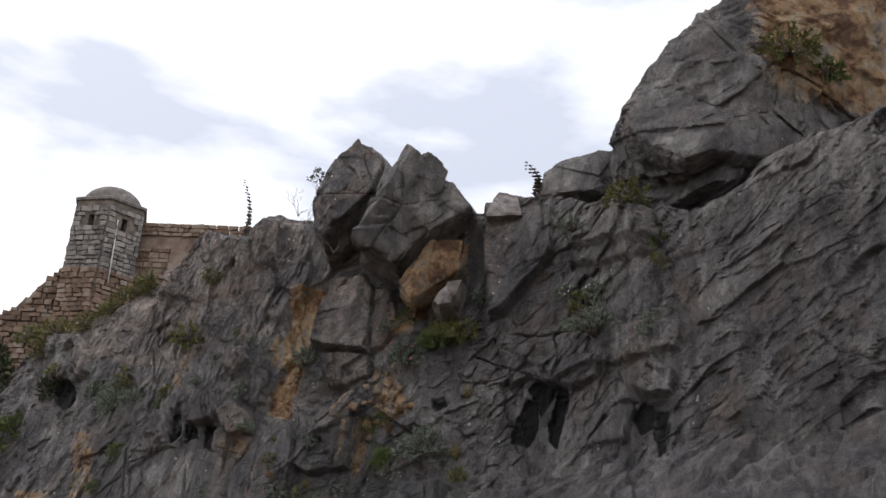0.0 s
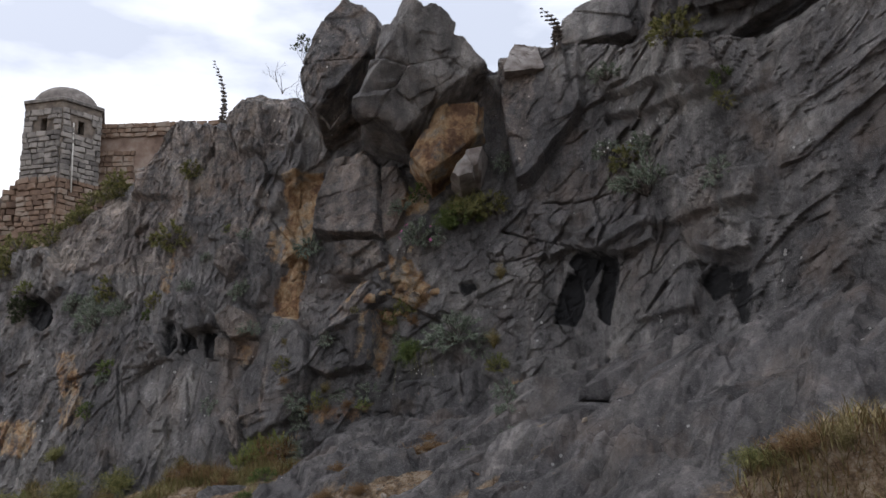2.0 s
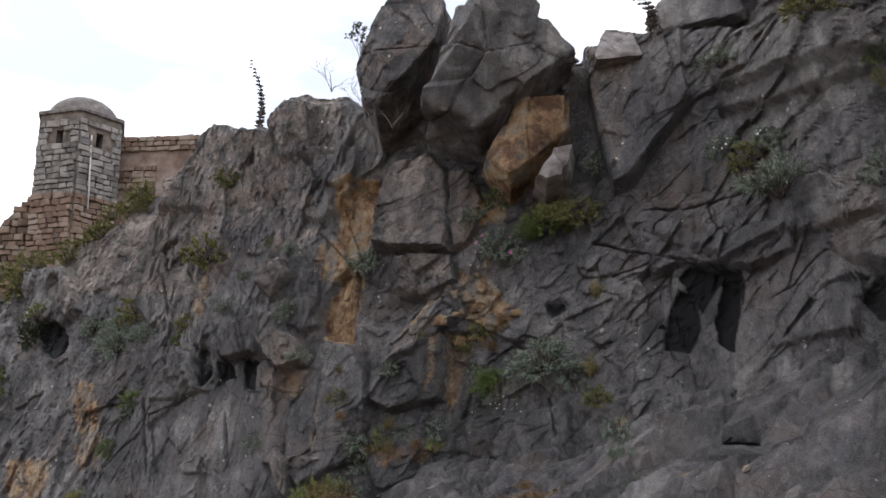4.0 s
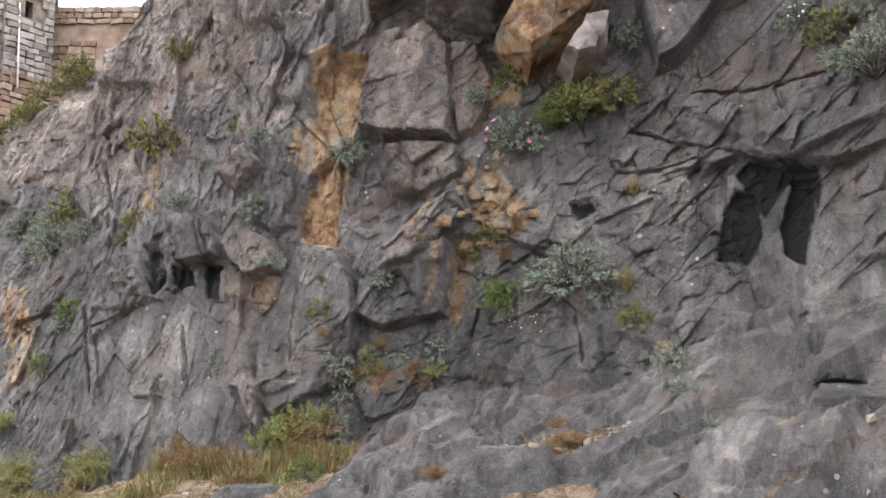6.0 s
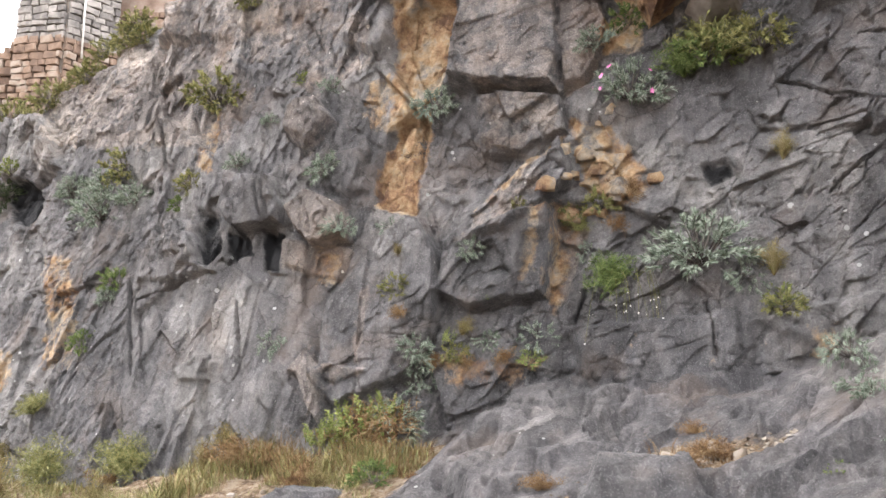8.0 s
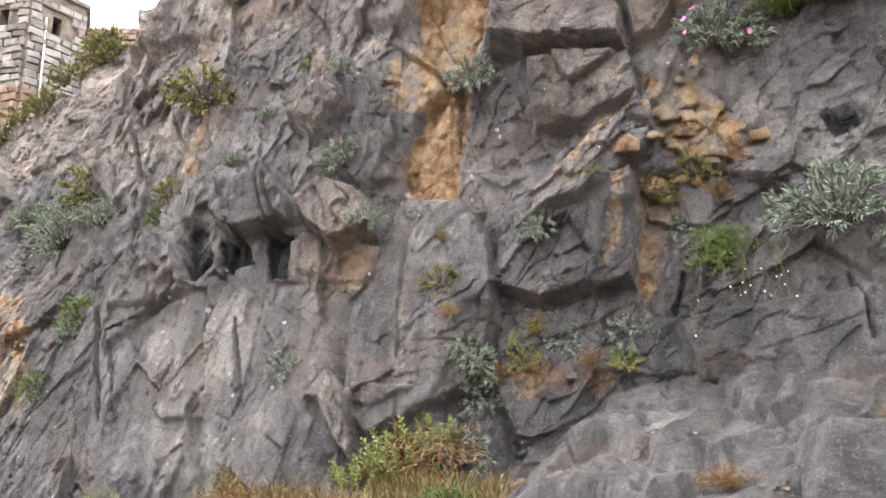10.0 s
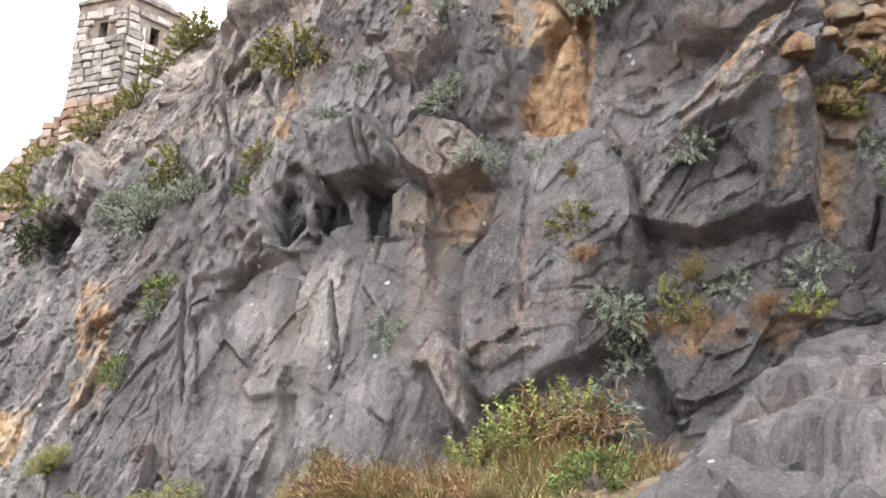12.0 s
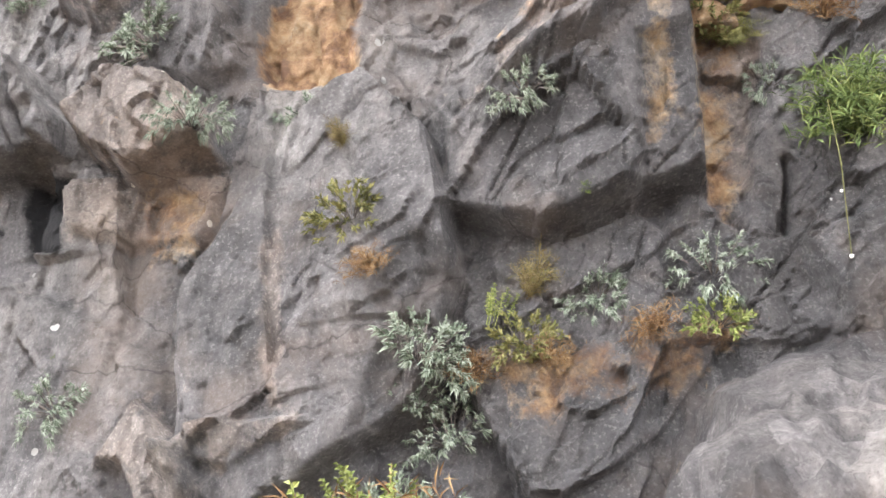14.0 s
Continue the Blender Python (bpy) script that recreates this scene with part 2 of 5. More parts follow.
def rock_material(name, stained_and_shaded=True, soil=False):
    m, n, l, b = material(name)
    geo = n.new("ShaderNodeNewGeometry")
    vec = geo.outputs["Position"]
    c, mid, fine = stone_colour(n, l, vec)
    if stained_and_shaded:
        och = tex(n, l, "Noise", 3.0, 9, 0.7, vec)
        ochre = ramp(n, l, spread(n, l, och.outputs["Fac"], 2.2), [(0.28, (0.17, 0.09, 0.05)), (0.42, (0.37, 0.22, 0.115)), (0.55, (0.5, 0.34, 0.19)), (0.67, (0.5, 0.4, 0.29)), (0.8, (0.3, 0.27, 0.24))])
        ochre = mix(n, l, 0.5, ochre, ramp(n, l, fine, [(0.3, grey(0.7)), (0.7, grey(1.25))]), "MULTIPLY")
        edge = tex(n, l, "Noise", 7.0, 8, 0.7, vec)
        bleached = mix(n, l, 1.0, c, (1.6, 1.46, 1.33), "MULTIPLY")
        ochre = mix(n, l, 0.8, ochre, ramp(n, l, spread(n, l, mid, 1.5), [(0.3, grey(0.5)), (0.5, grey(1.0)), (0.7, grey(1.4))]), "MULTIPLY")
        # pale and black hold real rock colours, and also painted light and hollow shade
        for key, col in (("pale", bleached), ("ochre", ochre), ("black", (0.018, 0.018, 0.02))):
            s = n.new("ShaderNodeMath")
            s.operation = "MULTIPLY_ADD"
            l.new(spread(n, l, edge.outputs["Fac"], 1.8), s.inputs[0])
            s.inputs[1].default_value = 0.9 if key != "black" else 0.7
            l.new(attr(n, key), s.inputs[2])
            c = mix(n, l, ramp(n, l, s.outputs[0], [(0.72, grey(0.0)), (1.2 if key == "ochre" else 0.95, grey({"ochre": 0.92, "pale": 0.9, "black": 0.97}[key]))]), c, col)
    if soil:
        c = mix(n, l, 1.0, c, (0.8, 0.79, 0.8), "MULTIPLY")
        dirt = tex(n, l, "Noise", 14.0, 8, 0.7, vec)
        earth = ramp(n, l, spread(n, l, dirt.outputs["Fac"], 2.2), [(0.3, (0.11, 0.07, 0.04)), (0.5, (0.235, 0.16, 0.098)), (0.7, (0.34, 0.265, 0.19))])
        chips = tex(n, l, "Voronoi", 38.0, vec=vec)
        earth = mix(n, l, ramp(n, l, chips.outputs["Distance"], [(0.12, grey(0.75)), (0.3, grey(0.0))]), earth, (0.36, 0.3, 0.24))
        s = n.new("ShaderNodeMath")
        s.operation = "MULTIPLY_ADD"
        l.new(dirt.outputs["Fac"], s.inputs[0])
        s.inputs[1].default_value = 0.8
        l.new(attr(n, "soil"), s.inputs[2])
        c = mix(n, l, ramp(n, l, s.outputs[0], [(0.75, grey(0.0)), (0.95, grey(1.0))]), c, earth)
    l.new(c, b.inputs["Base Color"])
    b.inputs["Roughness"].default_value = 0.88
    b.inputs["Specular IOR Level"].default_value = 0.25
    h = n.new("ShaderNodeMath")
    h.operation = "MULTIPLY_ADD"
    l.new(mid, h.inputs[0])
    h.inputs[1].default_value = 1.0
    l.new(fine, h.inputs[2])
    wobble = tex(n, l, "Noise", 6.0, 5, 0.6, vec)
    grit = tex(n, l, "Noise", 130.0, 4, 0.7, vec)
    g = n.new("ShaderNodeMath")
    g.operation = "MULTIPLY_ADD"
    l.new(grit.outputs["Fac"], g.inputs[0])
    g.inputs[1].default_value = 0.35
    l.new(h.outputs[0], g.inputs[2])
    height = g.outputs[0]
    for scale, gain in ((2.6, 12.0), (6.5, 14.0), (15.0, 14.0)):
        height = chipped(n, l, stretched_grain(n, l, vec), wobble.outputs["Color"], scale, gain, height)
    bump(n, l, b, height, 1.0, 0.06)
    return m


def plain(name, stops, scale=12.0, rough=0.8, per=0.0, relief=0.3, trans=0.0):
    """A surface in a few tones, varied by noise and from piece to piece."""
    m, n, l, b = material(name)
    geo = n.new("ShaderNodeNewGeometry")
    t = tex(n, l, "Noise", scale, 6, 0.6, geo.outputs["Position"])
    fac = spread(n, l, t.outputs["Fac"], 1.45)
    if per:
        mixer = n.new("ShaderNodeMath")
        mixer.operation = "MULTIPLY_ADD"
        mixer.inputs[1].default_value = per
        info = n.new("ShaderNodeObjectInfo")
        adder = n.new("ShaderNodeMath")
        adder.operation = "ADD"
        l.new(geo.outputs["Random Per Island"], adder.inputs[0])
        l.new(info.outputs["Random"], adder.inputs[1])
        wrap = n.new("ShaderNodeMath")
        wrap.operation = "FRACT"
        l.new(adder.outputs[0], wrap.inputs[0])
        centre = n.new("ShaderNodeMath")
        centre.operation = "SUBTRACT"
        centre.inputs[1].default_value = 0.5
        l.new(wrap.outputs[0], centre.inputs[0])
        l.new(centre.outputs[0], mixer.inputs[0])
        l.new(fac, mixer.inputs[2])
        fac = mixer.outputs[0]
    l.new(ramp(n, l, fac, stops), b.inputs["Base Color"])
    b.inputs["Roughness"].default_value = rough
    b.inputs["Specular IOR Level"].default_value = 0.25
    if relief:
        bump(n, l, b, t.outputs["Fac"], relief, 0.01)
    if trans:
        b.inputs["Transmission Weight"].default_value = 0.0
        b.inputs["Subsurface Weight"].default_value = 0.0
    return m


ROCK = rock_material("weathered_limestone")
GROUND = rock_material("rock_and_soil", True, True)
WALL_STONE = plain("tower_stone", [(0.2, (0.105, 0.096, 0.09)), (0.45, (0.185, 0.17, 0.155)), (0.75, (0.285, 0.262, 0.238))], 9, 0.9, 0.55, 0.6)
BASE_STONE = plain("reddish_wall_stone", [(0.2, (0.11, 0.075, 0.057)), (0.5, (0.205, 0.14, 0.1)), (0.8, (0.27, 0.225, 0.185))], 7, 0.9, 0.5, 0.6)
MORTAR = plain("old_mortar", [(0.3, (0.085, 0.072, 0.062)), (0.55, (0.155, 0.128, 0.105)), (0.75, (0.225, 0.19, 0.16))], 6, 0.95, 0, 0.8)
RENDERED = plain("worn_wall_plaster", [(0.28, (0.13, 0.09, 0.07)), (0.48, (0.21, 0.15, 0.118)), (0.7, (0.275, 0.225, 0.19))], 3.2, 0.95, 0, 0.8)
DOME = plain("weathered_dome_plaster", [(0.3, (0.12, 0.105, 0.097)), (0.55, (0.18, 0.16, 0.146)), (0.72, (0.26, 0.24, 0.22))], 6, 0.92, 0, 0.6)
DARK = plain("painted_interior_shade", [(0.3, (0.012, 0.011, 0.01)), (0.7, (0.03, 0.027, 0.025))], 4, 1.0, 0, 0)
POLE = plain("bleached_pole", [(0.3, (0.5, 0.48, 0.44)), (0.7, (0.68, 0.66, 0.62))], 20, 0.6, 0, 0)
PALE_STONE = plain("pale_pinkish_stone", [(0.3, (0.11, 0.09, 0.082)), (0.46, (0.18, 0.158, 0.146)), (0.7, (0.27, 0.25, 0.238))], 6, 0.85, 0, 0.6)
OCHRE_STONE = plain("ochre_stone", [(0.28, (0.09, 0.05, 0.028)), (0.45, (0.22, 0.12, 0.058)), (0.6, (0.29, 0.185, 0.1)), (0.76, (0.2, 0.175, 0.155))], 3, 0.9, 0.0, 0.9)
GRAVEL = plain("limestone_chips", [(0.25, (0.1, 0.075, 0.053)), (0.5, (0.16, 0.13, 0.1)), (0.85, (0.24, 0.21, 0.18))], 15, 0.9, 0.6, 0.2)
SILVER = plain("silver_leaf", [(0.25, (0.09, 0.112, 0.08)), (0.5, (0.185, 0.218, 0.165)), (0.8, (0.31, 0.345, 0.285))], 25, 0.75, 0.5, 0)
GREEN = plain("green_leaf", [(0.25, (0.045, 0.07, 0.02)), (0.5, (0.1, 0.14, 0.04)), (0.8, (0.19, 0.22, 0.075))], 20, 0.65, 0.5, 0)
DEEP = plain("dark_green_leaf", [(0.25, (0.025, 0.035, 0.018)), (0.5, (0.055, 0.07, 0.035)), (0.8, (0.11, 0.125, 0.065))], 20, 0.7, 0.5, 0)
OLIVE = plain("olive_leaf", [(0.25, (0.09, 0.095, 0.035)), (0.5, (0.175, 0.175, 0.065)), (0.8, (0.28, 0.26, 0.11))], 20, 0.7, 0.5, 0)
LIME = plain("yellow_green_leaf", [(0.25, (0.09, 0.115, 0.03)), (0.5, (0.18, 0.21, 0.062)), (0.8, (0.28, 0.3, 0.11))], 20, 0.65, 0.5, 0)
STRAW = plain("dry_straw", [(0.2, (0.09, 0.066, 0.028)), (0.45, (0.2, 0.15, 0.066)), (0.62, (0.17, 0.16, 0.06)), (0.85, (0.33, 0.27, 0.155))], 3, 0.85, 0.7, 0)
RUSTY = plain("rusty_dry_stem", [(0.2, (0.09, 0.048, 0.023)), (0.5, (0.19, 0.115, 0.055)), (0.8, (0.3, 0.215, 0.12))], 5, 0.85, 0.5, 0)
TWIG = plain("grey_twig", [(0.3, (0.07, 0.06, 0.055)), (0.7, (0.2, 0.175, 0.155))], 25, 0.9, 0.3, 0)
WHITE_FLOWER = plain("white_flower", [(0.3, (0.6, 0.58, 0.54)), (0.7, (0.8, 0.79, 0.75))], 25, 0.7, 0.3, 0)
PINK_FLOWER = plain("pink_flower", [(0.3, (0.5, 0.12, 0.3)), (0.7, (0.65, 0.25, 0.45))], 25, 0.7, 0, 0)
YELLOW_FLOWER = plain("yellow_flower", [(0.3, (0.6, 0.45, 0.03)), (0.7, (0.75, 0.6, 0.1))], 25, 0.7, 0, 0)


# ---- mesh helpers ----
def mesh_object(name, verts, faces, mat, parent=None, smooth_faces=True, label=""):
    me = bpy.data.meshes.new(name)
    me.from_pydata([tuple(v) for v in verts] if not isinstance(verts, np.ndarray) else verts.tolist(), [], faces if isinstance(faces, list) else faces.tolist())
    me.polygons.foreach_set("use_smooth", np.full(len(me.polygons), smooth_faces))
    me.materials.append(mat)
    ob = new(name, me)
    ob.parent = parent
    if label:
        tagged(ob, label)
    return ob


def attribute(ob, name, values):
    a = ob.data.attributes.new(name, "FLOAT", "POINT")
    a.data.foreach_set("value", np.ascontiguousarray(values, dtype=np.float32).ravel())


def grid_faces(rows, cols):
    i = np.arange(rows * cols).reshape(rows, cols)
    return np.stack([i[:-1, :-1], i[:-1, 1:], i[1:, 1:], i[1:, :-1]], -1).reshape(-1, 4)


# ---- the plan of the cliff ----
WALL_X = [-16, -9, -7, -6, -5, -4, -3, -2, -1, 0, 1, 1.5, 2, 2.5, 3, 4, 6, 10]
WALL_Y = [22.5, 19.3, 17.9, 17.2, 16.55, 16.05, 15.68, 15.45, 15.2, 14.8, 14.45, 13.95, 13.1, 12.45, 11.85, 10.8, 9.2, 6.5]
CREST_X = [-17, -10.68, -10.01, -9.23, -8.75, -7.68, -6.4, -5.73, -4.94, -4.6, -4.33, -3.45, -3.31, -3.02, -2.45, -1.6, -0.5, -0.1, 0.13, 0.27, 0.64, 1.14, 1.56, 1.93, 2.44, 6, 10]
CREST_Z = [2.61, 3.81, 4.48, 4.9, 5.58, 5.68, 5.98, 6.18, 6.21, 6.65, 6.82, 6.53, 6.79, 6.79, 6.69, 6.1, 6.0, 6.3, 6.37, 6.47, 6.45, 6.29, 5.9, 5.73, 5.39, 5.39, 4.8]


def wall_y(x, z):
    lean = np.interp(x, [-5, -3, -1.5, 0], [0.35, 0.25, 0.15, 0.1])
    return np.interp(x, WALL_X, WALL_Y) + lean * (z - 3.5)


def ground_z(x, y):
    """Grassy soil on one side of a slanting slab; both level out towards the path."""
    d = np.clip(wall_y(x, 2.0) - y, -0.6, 40)
    left = np.interp(x, [-7, -4.5, -3, -2], [1.55, 1.65, 1.85, 1.95]) - 0.26 * d - 0.5 * np.maximum(d - 1.7, 0)
    slab = 2.33 + 0.38 * (np.minimum(y, 18) - 14.42) + np.where(x < -0.13, 0.2, 0.45) * (np.clip(x, -6, 3.5) + 0.13)
    q = y + 0.35 * x + 0.3 * value_noise(x * 0.9, y * 0.7, 0 * x, 41)
    part = q - np.floor(q)
    slab = slab + 0.38 * (smooth((part - 0.6) / 0.4) - part + 0.3) * (0.2 + 0.75 * smooth((x + 0.4) / 1.0))
    edge = np.interp(y, [10, 12.3, 13, 13.8, 14.4, 15], [-1.2, -1.45, -2.0, -2.2, -2.0, -1.65])
    w = smooth((x - edge) / 0.35 + 0.5)
    slope = left * (1 - w) + slab * w
    floor = np.interp(y, [3, 4.1, 6.4, 8, 9.3, 10.2, 11.1, 11.7, 12.8], [-0.25, -0.2, 0.15, 0.5, 0.38, 0.2, 0.05, 0.1, 0.55])
    k = 0.2
    h = np.clip(0.5 + 0.5 * (slope - floor) / k, 0, 1)
    return floor * (1 - h) + slope * h + k * h * (1 - h) * 0.5


class Face:
    """The cliff's face as a field over x and z: how far it stands out, its stains, and light and shade put into its
    colour.
    """

    def __init__(self, x, z):
        self.x, self.z = x, z
        self.out = np.zeros(x.shape)
        self.stain_and_shading = {k: np.zeros(x.shape) for k in ("ochre", "pale", "black")}

    def mask(self, cx, cz, w, h, turn, power, edge):
        dx, dz, a = self.x - cx, self.z - cz, radians(turn)
        u = (dx * math.cos(a) + dz * math.sin(a)) / w
        v = (-dx * math.sin(a) + dz * math.cos(a)) / h
        r = (np.abs(u) ** power + np.abs(v) ** power) ** (1 / power)
        return smooth((1 + edge / 2 - r) / edge), u, v

    def inside(self, points):
        """How far each place lies inside a many-sided outline (below 0: outside), metres."""
        best, odd = np.full(self.x.shape, 9.0), np.zeros(self.x.shape, bool)
        for (x0, z0), (x1, z1) in zip(points, points[1:] + points[:1]):
            dx, dz = x1 - x0, z1 - z0
            t = np.clip(((self.x - x0) * dx + (self.z - z0) * dz) / (dx * dx + dz * dz + 1e-9), 0, 1)
            best = np.minimum(best, np.hypot(self.x - x0 - t * dx, self.z - z0 - t * dz))
            cross = (self.z < z0) != (self.z < z1)
            odd ^= cross & (self.x < x0 + (self.z - z0) * dx / (dz if abs(dz) > 1e-6 else 1e-6))
        return np.where(odd, best, -best)

    def poly(self, points, out, su=0.0, sv=0.0, edge=0.05):
        """A block with this outline that stands proud (or, with out below 0, a hollow); su and sv slope its face."""
        cx, cz = (sum(p[k] for p in points) / len(points) for k in (0, 1))
        m = smooth(0.5 + self.inside(points) / edge)
        self.out += m * (out + su * (self.x - cx) + sv * (self.z - cz))

    def tint(self, key, points, much):
        self.stain_and_shading[key] = np.maximum(self.stain_and_shading[key], much * smooth(0.6 + self.inside(points) / 0.12))

    def crack(self, x0, z0, x1, z1, width=0.02, deep=0.1):
        dx, dz = x1 - x0, z1 - z0
        t = np.clip(((self.x - x0) * dx + (self.z - z0) * dz) / (dx * dx + dz * dz), 0, 1)
        d = np.hypot(self.x - x0 - t * dx, self.z - z0 - t * dz)
        self.out -= deep * smooth(1.3 - d / width)


def carve(f):
    """The ledges, blocks, hollows, cracks, stains and painted shading of the cliff."""
    f.poly([(0.19, 6.31), (1.09, 6.2), (1.06, 5.4), (0.49, 4.67), (0.35, 4.64), (0.24, 5.34)], 0.2, 0, -0.08, 0.05)
    f.poly([(0.02, 6.27), (0.21, 6.31), (0.24, 5.34), (-0.04, 5.11)], -0.07, 0, 0.0, 0.05)
    f.poly([(-3.5, 6.48), (-3.32, 6.89), (-2.42, 6.68), (-2.22, 6.12), (-2.33, 5.77), (-3.24, 5.89)], 0.16, -0.1, 0.16, 0.1)
    f.poly([(-4.96, 6.73), (-4.34, 6.78), (-3.53, 6.36), (-3.49, 5.97), (-3.75, 5.33), (-5.23, 5.82)], 0.16, -0.1, 0.16, 0.1)
    f.poly([(-2.85, 5.92), (-2.26, 5.82), (-2.25, 5.45), (-2.62, 4.89), (-2.95, 5.11)], 0.11, 0, 0.0, 0.06)
    f.poly([(-2.53, 5.36), (-2.01, 5.34), (-2.05, 4.75), (-2.2, 4.28), (-2.25, 3.52), (-2.53, 3.59), (-2.6, 3.86), (-2.53, 4.22), (-2.3, 4.35), (-2.53, 4.83)], -0.11, 0, 0.0, 0.07)
    f.poly([(-2.74, 4.7), (-2.48, 4.75), (-2.31, 4.38), (-2.53, 4.21), (-2.74, 4.36)], 0.02, 0.1, 0.0, 0.05)
    f.poly([(-1.8, 5.38), (-1.43, 5.47), (-1.24, 5.21), (-1.22, 4.67), (-1.26, 4.35), (-1.79, 4.4), (-2.01, 4.47), (-1.95, 4.9)], 0.23, -0.15, -0.04, 0.05)
    f.poly([(-1.21, 5.23), (-1.0, 5.19), (-0.89, 4.82), (-0.91, 4.59), (-1.07, 4.39), (-1.19, 4.36), (-1.22, 4.67)], 0.12, 0.1, 0.0, 0.03)
    f.poly([(-1.79, 4.36), (-1.23, 4.31), (-1.19, 4.06), (-1.5, 3.93), (-1.79, 3.95)], 0.11, 0, 0.12, 0.03)
    f.poly([(-2.19, 4.23), (-1.79, 4.03), (-1.46, 3.89), (-1.96, 3.67), (-2.21, 3.74)], -0.07, 0, 0.0, 0.06)
    f.poly([(-1.21, 3.98), (-1.13, 3.64), (-1.28, 3.53), (-1.53, 3.27), (-1.97, 3.2), (-2.03, 3.31), (-1.55, 3.7)], 0.12, 0.1, 0.08, 0.05)
    f.poly([(-1.99, 3.18), (-1.28, 3.47), (-1.25, 3.25), (-1.33, 2.89), (-1.79, 2.78), (-2.02, 2.9)], 0.19, 0.1, 0.08, 0.04)
    f.poly([(-1.19, 4.16), (-0.85, 4.06), (-0.54, 3.54), (-0.83, 3.46), (-1.05, 3.58), (-1.17, 3.88)], -0.06, 0, 0.0, 0.08)
    f.poly([(-1.25, 3.5), (-1.05, 3.49), (-1.06, 3.23), (-1.27, 2.75), (-1.34, 2.82)], -0.07, 0, 0.0, 0.05)
    f.poly([(-2.84, 2.88), (-2.42, 3.38), (-2.2, 3.45), (-2.02, 3.18), (-2.02, 2.74), (-2.19, 2.39), (-2.71, 2.16), (-2.87, 2.32)], 0.16, 0.12, 0.04, 0.05)
    f.poly([(-3.11, 2.38), (-2.96, 2.55), (-2.8, 2.32), (-2.79, 2.01), (-2.9, 2.15), (-3.0, 2.37)], 0.11, 0.3, 0.0, 0.03)
    f.poly([(-2.38, 2.35), (-2.11, 2.75), (-2.02, 2.7), (-2.06, 2.39), (-2.37, 2.15)], -0.04, 0, 0.0, 0.04)
    f.poly([(-3.85, 3.68), (-3.79, 3.97), (-3.38, 3.88), (-3.26, 3.61), (-3.27, 3.49), (-3.64, 3.45)], 0.22, 0, 0.08, 0.05)
    f.poly([(-3.22, 3.58), (-3.06, 3.72), (-2.78, 3.6), (-2.73, 3.36), (-2.97, 3.29), (-3.08, 3.39)], 0.23, 0.1, 0.08, 0.04)
    f.poly([(-3.27, 3.38), (-2.71, 3.3), (-2.79, 3.07), (-3.0, 3.12), (-3.22, 3.18)], 0.04, 0, 0.0, 0.03)
    f.poly([(-3.81, 3.52), (-3.58, 3.46), (-3.53, 3.3), (-3.7, 3.25)], -0.05, 0, 0.0, 0.04)
    f.poly([(-3.45, 3.46), (-3.27, 3.44), (-3.27, 3.14), (-3.4, 3.18)], -0.05, 0, 0.0, 0.03)
    f.poly([(-4.14, 3.74), (-3.94, 3.69), (-3.85, 3.35), (-3.99, 3.2)], -0.07, 0, 0.0, 0.04)
    f.poly([(-3.35, 4.27), (-3.3, 4.47), (-3.1, 4.57), (-2.93, 4.32), (-3.08, 4.14), (-3.14, 4.08)], 0.16, 0.1, 0.12, 0.04)
    f.poly([(-2.92, 4.05), (-2.71, 4.08), (-2.64, 3.76), (-2.84, 3.72), (-3.01, 3.79)], 0.09, 0, 0.08, 0.05)
    f.poly([(0.71, 3.52), (0.8, 3.64), (0.91, 3.61), (0.92, 3.29), (0.82, 3.11), (0.64, 3.15)], -0.07, 0, 0.0, 0.03)
    f.poly([(1.13, 3.65), (1.26, 3.64), (1.21, 3.42), (1.15, 3.07), (1.06, 3.15), (1.05, 3.31)], -0.07, 0, 0.0, 0.03)
    f.poly([(0.82, 3.75), (0.91, 3.83), (1.25, 3.68), (1.24, 3.59), (1.09, 3.62), (0.95, 3.43), (0.9, 3.58)], -0.04, 0, 0.0, 0.03)
    f.poly([(0.58, 3.8), (0.81, 3.88), (1.32, 3.67), (1.57, 3.72), (1.59, 3.93), (1.16, 4.08), (0.61, 3.96)], 0.16, 0, -0.2, 0.04)
    f.poly([(1.26, 3.54), (1.57, 3.73), (1.78, 3.64), (1.89, 3.36), (1.81, 3.02), (1.36, 3.04)], 0.09, 0.1, 0.0, 0.05)
    f.poly([(1.86, 3.23), (1.97, 3.36), (2.2, 3.31), (2.11, 2.75), (2.06, 2.91), (2.05, 3.1), (1.95, 3.04)], -0.07, 0, 0.0, 0.04)
    f.poly([(1.83, 3.54), (1.79, 3.73), (2.08, 3.73), (2.24, 3.6), (2.21, 3.36), (1.97, 3.4)], 0.16, 0, -0.16, 0.04)
    f.poly([(1.28, 5.26), (1.61, 5.09), (2.15, 4.92), (2.16, 4.79), (1.72, 4.86), (1.3, 5.12)], -0.14, 0, 0.0, 0.04)
    f.poly([(1.18, 6.12), (1.64, 5.92), (2.13, 5.25), (2.19, 4.93), (1.67, 5.29), (1.3, 5.43), (1.14, 5.83)], 0.12, 0, -0.16, 0.05)
    f.poly([(0.45, 4.33), (0.67, 4.49), (1.36, 4.42), (1.86, 4.22), (2.32, 4.04), (2.28, 3.8), (1.87, 3.83), (1.48, 3.86), (1.12, 3.75), (0.99, 3.96)], 0.08, 0, -0.16, 0.05)
    f.poly([(-0.35, 3.69), (-0.22, 3.74), (-0.15, 3.62), (-0.3, 3.55)], -0.06, 0, 0.0, 0.04)
